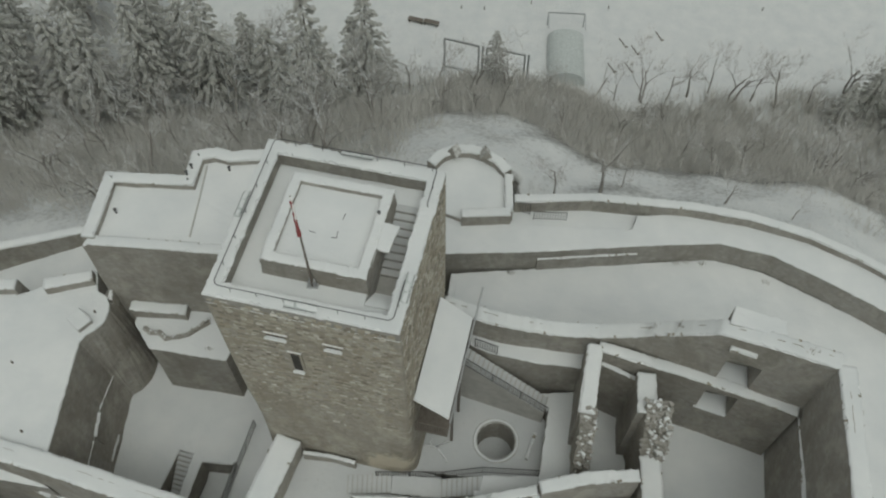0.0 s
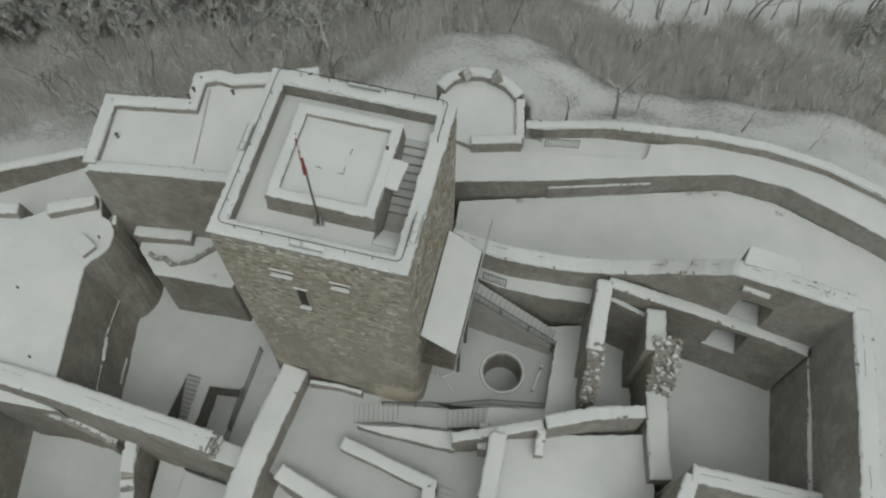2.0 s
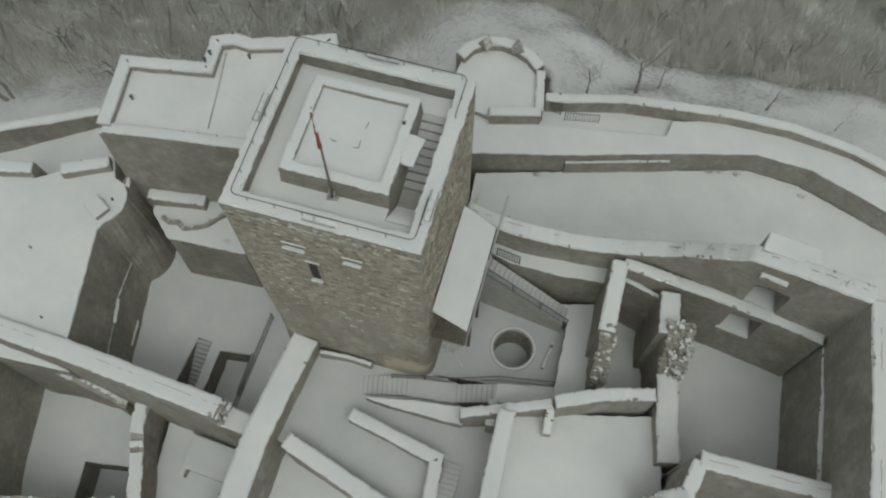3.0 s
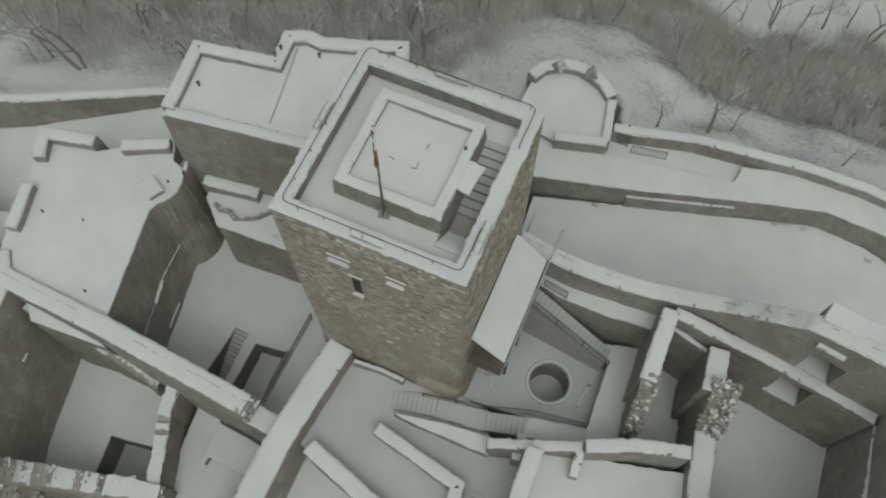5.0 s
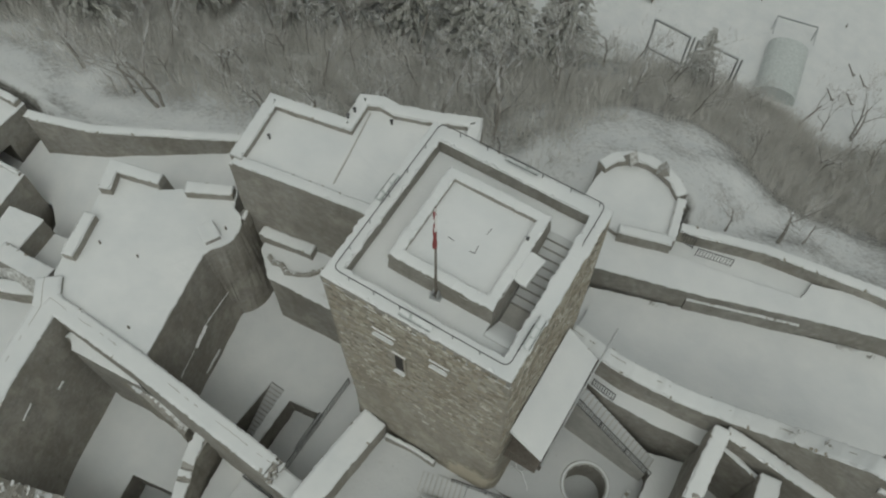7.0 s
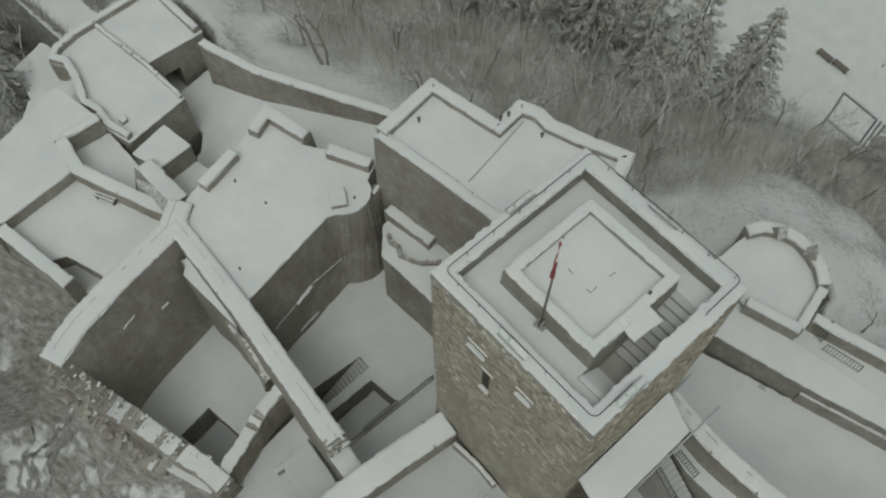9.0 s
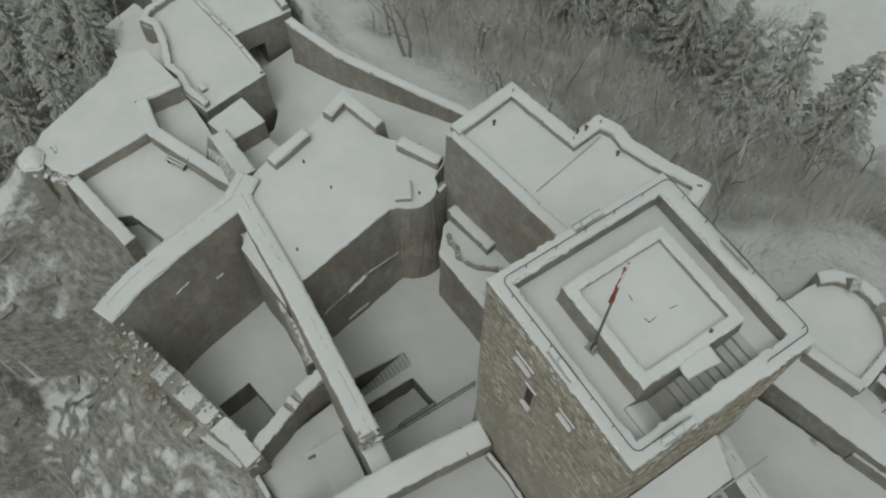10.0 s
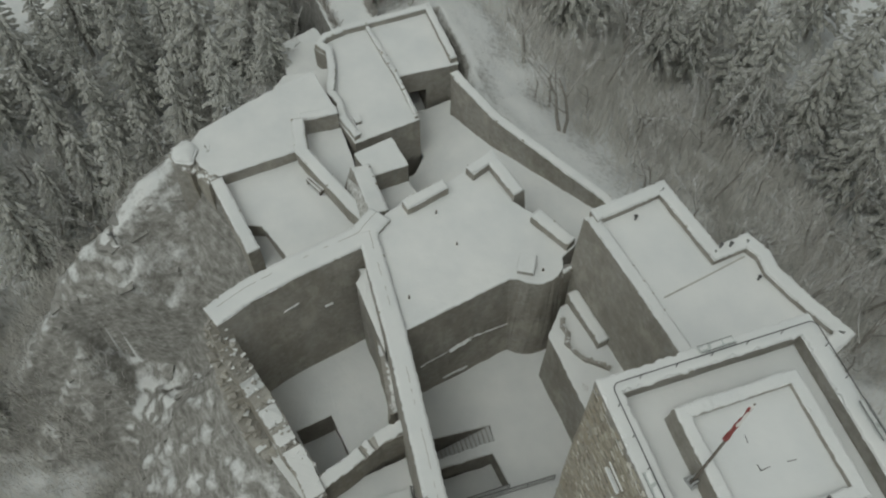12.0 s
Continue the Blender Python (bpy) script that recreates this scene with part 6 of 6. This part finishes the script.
def conifer(seed, height):
    random.seed(seed)
    ob = empty("conifer", (0, 0, 0), "dark conifer with snow lying on its drooping boughs", "tree", "conifers")
    bm = bmesh.new()
    tube_into(bm, [(0, 0, -0.8), (jit(0.1), jit(0.1), height * 0.5), (0, 0, height)], [height * 0.016 + 0.05, height * 0.01, 0.02], 6)
    part("trunk", bm, BARK, ob)
    nv, nf, sv, sf = [], [], [], []
    def tuft(vs, fs, c, d, ln, wd, dz):
        side = d.cross(Vector((0, 0, 1))).normalized() * wd
        k = len(vs)
        vs += [tuple(c - d * ln * 0.5), tuple(c + side + Vector((0, 0, -dz))), tuple(c + d * ln * 0.6 + Vector((0, 0, -dz))), tuple(c - side + Vector((0, 0, -dz))), tuple(c + Vector((0, 0, wd * 0.5)))]
        fs += [(k, k + 1, k + 4), (k + 1, k + 2, k + 4), (k + 2, k + 3, k + 4), (k + 3, k, k + 4)]
    levels = int(height * 1.25)
    for lv in range(levels):
        f = (lv + 0.5) / levels
        z = height * (0.16 + 0.83 * f)
        reach = height * 0.21 * (1 - f) ** 0.8 + 0.25
        m = max(4, int(8 - 3 * f))
        a0 = random.uniform(0, math.tau)
        for b in range(m):
            a = a0 + b * math.tau / m + jit(0.25)
            r = reach * random.uniform(0.65, 1.15)
            rise = 0.25 if f > 0.6 else jit(0.1)
            steps = max(3, int(r / 0.42))
            for s in range(1, steps + 1):
                g = s / steps
                for w in range(3 if g > 0.35 else 1):
                    c = Vector((math.cos(a) * r * g, math.sin(a) * r * g, z + rise * r * g - 0.28 * r * g * g)) + Vector((jit(0.22) * r * 0.45, jit(0.22) * r * 0.45, jit(0.1)))
                    d = Vector((math.cos(a + jit(0.7)), math.sin(a + jit(0.7)), -0.25 + jit(0.2))).normalized()
                    ln = random.uniform(0.4, 0.75)
                    tuft(nv, nf, c, d, ln, ln * 0.3, 0.16)
                    if random.random() < 0.1 + 0.5 * g * g:
                        tuft(sv, sf, c + Vector((0, 0, 0.09)), d, ln * 0.62, ln * 0.13, 0.04)
    for nm, v, f2, mat, lab in (("needles", nv, nf, NEEDLES, "frosted needles paled with painted haze"), ("bough_snow", sv, sf, HAZED_SNOW, "snow on the boughs")):
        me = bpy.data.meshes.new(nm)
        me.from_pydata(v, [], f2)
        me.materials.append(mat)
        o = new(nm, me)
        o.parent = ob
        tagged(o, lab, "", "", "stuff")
    return ob


def plant(src, spots):
    """Put the model and its copies on their spots: x, y, turn, size."""
    for i, (x, y, a, s) in enumerate(spots):
        m = pose(x, y, ground_height(x, y) - 0.15, 0, 0, a) @ Matrix.Diagonal((s, s, s, 1))
        if i == 0:
            src.matrix_world = m
        else:
            o = copy_thing(src, m)
            o.scale = (s, s, s)


def forest():
    random.seed(5)
    conifers = [conifer(31, 16), conifer(32, 13), conifer(33, 17.5)]
    bare = [bare_tree(41, 8), bare_tree(42, 10), bare_tree(43, 7), bare_tree(44, 11)]
    random.seed(6)
    spots = [(-61, 57), (-56, 60), (-51, 58), (-47, 62), (-58, 66), (-50, 68), (-65, 62), (-44, 66), (-40, 64), (-36.5, 66.5), (-30, 60.5), (-26.5, 62.5), (-24, 67), (-33, 63.5), (-21.5, 65), (-8.6, 68.5), (31.7, 76.5), (35.6, 79.1), (38.5, 77.8), (-68, 68), (-62, 74), (-54, 75), (-70, 56),
             (-63.7, 9.3), (-66.6, -3.6), (-66, -11), (-68.7, 12.4), (-69.9, 4.4), (-75.4, 0.8), (-72.6, -7.8), (-66, -14), (-67, 19), (-74, 13), (-78, 7), (-80, -4), (-63, 24), (-63.5, 10.5), (-70, -20), (-79, 20), (-73, 27),
             (-56, 62), (-46.5, 65), (-61, 52), (-69, 40), (-75, 48), (-66, 34), (-55, -26), (-48, -34), (-62, -36), (-44, -24), (-52, -42), (-38, -38)]
    while len(spots) < 111:
        x, y = random.uniform(-100, -58), random.uniform(-38, 48)
        if hull_distance(x, y) > 8 and not (x > -56 and -24 < y < 4) and min((x - a) ** 2 + (y - b) ** 2 for a, b in spots) > 16:
            spots.append((x, y))
    groups = [[], [], []]
    for i, (x, y) in enumerate(spots):
        groups[i % 3].append((x + jit(0.6), y + jit(0.6), random.uniform(0, 360), random.uniform(0.78, 1.12) * (0.5 if y < 69 and -12 < x < 0 else 0.7 if y > 70 and x > -15 else 1)))
    groups[0].append((-52.6, 5.9, 40, 0.56))
    groups[2].append((-57.6, 10.2, 100, 0.55))
    for src, g in zip(conifers, groups):
        plant(src, g)
    groups = [[], [], [], []]
    fixed = [(3.5, 74, 0.7), (6, 75, 0.8), (9, 75.5, 0.85), (12, 76.5, 1.0), (14.5, 77.5, 0.9), (17, 78.5, 1.05), (19.5, 77.5, 0.95), (22, 78.5, 1.0), (25, 78, 0.9), (28.5, 79, 1.0), (33, 82, 1.0), (1.2, 43.6, 0.75), (4.9, 44.6, 0.95), (6.5, 46, 0.7), (15, 46, 0.4), (20.3, 45.5, 0.4)]
    n = 0
    while n < 288:
        if fixed:
            x, y, s = fixed.pop()
        else:
            x, y = random.uniform(-85, 45), random.uniform(30, 76)
            if random.random() < 0.12:
                x, y = random.uniform(-82, -52), random.uniform(-22, 30)
            if random.random() < 0.16:
                x, y = random.uniform(-75, -28), random.uniform(-50, -14)
            if random.random() < 0.1:
                x, y = random.uniform(24, 50), random.uniform(40, 76)
            d = hull_distance(x, y)
            lim = 10.5 if x > -12 else 3.2
            if d < lim or (y > 74 - 0.05 * abs(x + 20) and x > -30) or (y > 70 and -14 < x < 8):
                continue
            s = random.uniform(0.62, 1.1) if x < -12 else random.uniform(0.4, 0.85)
        groups[n % 4].append((x, y, random.uniform(0, 360), s))
        n += 1
    for src, g in zip(bare, groups):
        plant(src, g)


def brush():
    """Tangled undergrowth of the slope: thin stems, too many to count."""
    random.seed(9)
    v, f = [], []
    def stems(x, y, count, tall):
        z = ground_height(x, y)
        for _ in range(count):
            px, py = x + jit(0.7), y + jit(0.7)
            h = tall * random.uniform(0.4, 1.2)
            dx, dy = jit(0.5) * h, jit(0.5) * h
            a = random.uniform(0, math.pi)
            wx, wy = math.cos(a) * 0.022, math.sin(a) * 0.022
            k = len(v)
            v.extend(((px - wx, py - wy, z - 0.1), (px + wx, py + wy, z - 0.1), (px + dx + wx * 0.5, py + dy + wy * 0.5, z + h), (px + dx - wx * 0.5, py + dy - wy * 0.5, z + h)))
            f.append((k, k + 1, k + 2, k + 3))
    n = 0
    while n < 8500:
        x, y = random.uniform(-85, 55), random.uniform(30, 76)
        d = hull_distance(x, y)
        if x > -12:
            lim = 8.5 + 3.5 * noise.noise(Vector((x * 0.13, y * 0.1, 2)))
        else:
            lim = 4.0 + 3 * noise.noise(Vector((x * 0.2, y * 0.2, 2)))
        if d < lim or (y > 74 + 2 * noise.noise(Vector((x * 0.2, 0, 0))) and x > -30):
            if not (d > 1.5 and random.random() < (0.05 if x > -12 and y < 60 else 0.012)):
                continue
        stems(x, y, random.randint(5, 10), 1.5 if d > lim else 0.5)
        n += 1
    n = 0
    while n < 7600:
        x, y = random.uniform(-14, 52), random.uniform(44, 86)
        lim = 10.5 + 3.0 * noise.noise(Vector((x * 0.13, y * 0.1, 2)))
        fade = (hull_distance(x, y) - lim) / 5
        if fade < -0.6 or random.random() > 0.12 + fade or y > 72 + 0.32 * max(0, x - 2) + 3 * noise.noise(Vector((x * 0.2, 0, 0))):
            continue
        stems(x, y, random.randint(6, 11), 1.9 if fade > 0.3 else 1.0)
        n += 1
    n = 0
    while n < 5000:
        x, y = random.uniform(-75, -12), random.uniform(32, 62)
        if hull_distance(x, y) < 6 + 3 * noise.noise(Vector((x * 0.2, y * 0.2, 2))):
            continue
        stems(x, y, random.randint(6, 11), 2.0)
        n += 1
    n = 0
    while n < 2200:
        x, y = random.uniform(-100, -28), random.uniform(-38, 30)
        d = hull_distance(x, y)
        if d < 3 or (d < 14 and x > -60 and rib(x, y)[0] < 3):
            continue
        stems(x, y, random.randint(4, 8), 1.6)
        n += 1
    n = 0
    while n < 6500:
        x, y = random.uniform(-78, -24), random.uniform(-56, -6)
        d = hull_distance(x, y)
        if d < 12 + 5 * noise.noise(Vector((x * 0.15, y * 0.15, 4))) or rib(x, y)[0] < 4:
            continue
        stems(x, y, random.randint(5, 9), 2.2)
        n += 1
    me = bpy.data.meshes.new("brush")
    me.from_pydata(v, [], f)
    me.materials.append(BRUSHWOOD)
    tagged(new("brush", me), "tangled leafless undergrowth on the snowy slope", "undergrowth", "", "stuff")


def hedge(ends):
    """A rough line of snow-dusted bushes along the approach road."""
    random.seed(12)
    v, f = [], []
    for a, b in ends:
        a, b = Vector(a), Vector(b)
        for _ in range(420):
            p = a.lerp(b, random.random()) + Vector((jit(0.25), jit(0.25), 0))
            h, g = random.uniform(0.3, 0.95), random.uniform(0, math.pi)
            dx, dy, wx, wy = jit(0.6) * h, jit(0.6) * h, math.cos(g) * 0.03, math.sin(g) * 0.03
            k = len(v)
            v.extend(((p.x - wx, p.y - wy, p.z), (p.x + wx, p.y + wy, p.z), (p.x + dx + wx, p.y + dy + wy, p.z + h), (p.x + dx - wx, p.y + dy - wy, p.z + h)))
            f.append((k, k + 1, k + 2, k + 3))
    me = bpy.data.meshes.new("hedge")
    me.from_pydata(v, [], f)
    me.materials.append(TWIG)
    tagged(new("hedge", me), "rough leafless hedge along the approach road", "hedge", "", "stuff")


forest()
brush()
hedge((((-58.6, 16.3, 1.4), (-68, 15.3, 1.4)), ((-59.0, 19.8, 1.4), (-68, 18.9, 1.4))))


# ---- the playing field in the valley ----
def shed(x, y, rz, w, l, h, label, roof):
    z = -20.0
    ob = empty("shed", (x, y, z), label, "shed")
    m = pose(x, y, z, 0, 0, rz)
    bm = bmesh.new()
    box_into(bm, m @ Matrix.Translation((0, 0, h / 2 - 0.3)), w, l, h + 0.6)
    under(part("wall", bm, CONCRETE, None), ob)
    bm = bmesh.new()
    pr = [(-w / 2 - 0.3, h), (0, h + 0.55), (w / 2 + 0.3, h), (w / 2 + 0.3, h + 0.15), (0, h + 0.7), (-w / 2 - 0.3, h + 0.15)]
    ends = [[bm.verts.new(m @ Vector((px, sy * (l / 2 + 0.3), pz))) for px, pz in pr] for sy in (-1, 1)]
    for i in range(6):
        bm.faces.new((ends[0][i], ends[0][(i + 1) % 6], ends[1][(i + 1) % 6], ends[1][i]))
    bm.faces.new(ends[0][::-1])
    bm.faces.new(ends[1])
    under(part("roof", bm, roof, None), ob)


def tunnel(x, y, rz, w, l, h):
    """A players' tunnel: bowed grey sheet over hoops, an open tubular frame at its far end."""
    ob = empty("players_tunnel", (x, y, -20), "bowed grey sheet tunnel with an open frame on the snowy field", "tunnel")
    m = pose(x, y, -20, 0, 0, rz)
    bm = bmesh.new()
    rows = []
    for j in range(9):
        rows.append([bm.verts.new(m @ Vector((w / 2 * math.cos(math.pi * i / 12) * (1 + 0.02 * (j % 2)), l * (j / 8 - 0.5), -0.2 + h * math.sin(math.pi * i / 12) ** 0.6))) for i in range(13)])
    for p, q in zip(rows, rows[1:]):
        for i in range(12):
            bm.faces.new((p[i], p[i + 1], q[i + 1], q[i]))
    bm.faces.new(rows[0])
    bm.faces.new(rows[-1][::-1])
    under(part("sheet", bm, PANEL, None), ob)
    for p, q, nm in (((-w / 2, l / 2 + 2.6, -0.3), (-w / 2, l / 2 + 2.6, h), "post"), ((w / 2, l / 2 + 2.6, -0.3), (w / 2, l / 2 + 2.6, h), "post"), ((-w / 2, l / 2 + 2.6, h), (w / 2, l / 2 + 2.6, h), "crossbar"), ((-w / 2, l / 2, h * 0.9), (-w / 2, l / 2 + 2.6, h), "side_bar"), ((w / 2, l / 2, h * 0.9), (w / 2, l / 2 + 2.6, h), "side_bar")):
        bm = bmesh.new()
        beam_into(bm, m @ Vector(p), m @ Vector(q), 0.13)
        under(part(nm, bm, STEEL, None), ob)


tunnel(-0.75, 79.9, 9, 4.6, 7.6, 2.2)
shed(-36.9, 72.4, -10, 2.8, 3.8, 2.2, "small hut with a snow-covered roof at the field's edge", SNOW)


def sports_frame(x, y, rz, w, h):
    ob = empty("goal_frame", (x, y, -20), "pale tubular goal frame on the snowy playing field", "goal", "goal frames")
    m = pose(x, y, -20, 0, 0, rz)
    for a, b, nm in (((-w / 2, 0, -0.4), (-w / 2, 0, h), "post"), ((w / 2, 0, -0.4), (w / 2, 0, h), "post"), ((-w / 2, 0, h), (w / 2, 0, h), "crossbar"), ((-w / 2, 0, h * 0.35), (w / 2, 0, h * 0.35), "crossbar"), ((w / 2 + 0.35, 0.5, -0.3), (w / 2 + 0.35, 0.5, h * 0.95), "brace")):
        bm = bmesh.new()
        beam_into(bm, m @ Vector(a), m @ Vector(b), 0.2)
        under(part(nm, bm, STEEL, None), ob)


sports_frame(-12.75, 73.5, -5, 4.2, 6.8)
sports_frame(-7.45, 73.25, -3, 4.55, 6.8)
for x, y in ((6.4, 84.2), (8.0, 83.3), (10.7, 86.5), (5.5, 79.6), (7.6, 80.1)):
    bm = bmesh.new()
    tube_into(bm, [(x + 0.2, y, -20.3), (x - 1.1, y + 0.1, -18.8)], [0.08, 0.06], 6)
    box_into(bm, pose(x, y, -19.97, 0, 0, 30), 0.35, 0.2, 0.12)
    solid("field_post", bm, TIMBER, "dark slanting post standing in the snowy field", "post", "field posts")
for x, y in ((-15.5, 86.4), (-12.5, 86.9), (3.3, 90.7), (23.0, 94.9), (-6.7, 89.4)):
    marker(x, y, -20.0, 0.55)
for x in (-20.7, -18.6):
    ob = empty("bench", (x, 82.6, -20), "dark bench in the snowy field", "bench", "field benches")
    bm = bmesh.new()
    box_into(bm, pose(x, 82.6, -19.5, 0, 0, -6), 2.0, 0.7, 0.08)
    under(part("seat", bm, TIMBER, None), ob)
    for sx in (-0.8, 0.8):
        bm = bmesh.new()
        box_into(bm, pose(x + sx, 82.6, -19.85, 0, 0, -6), 0.12, 0.6, 0.75)
        under(part("leg", bm, TIMBER, None), ob)

# ---- face stones of the tower ----
tower_stones()
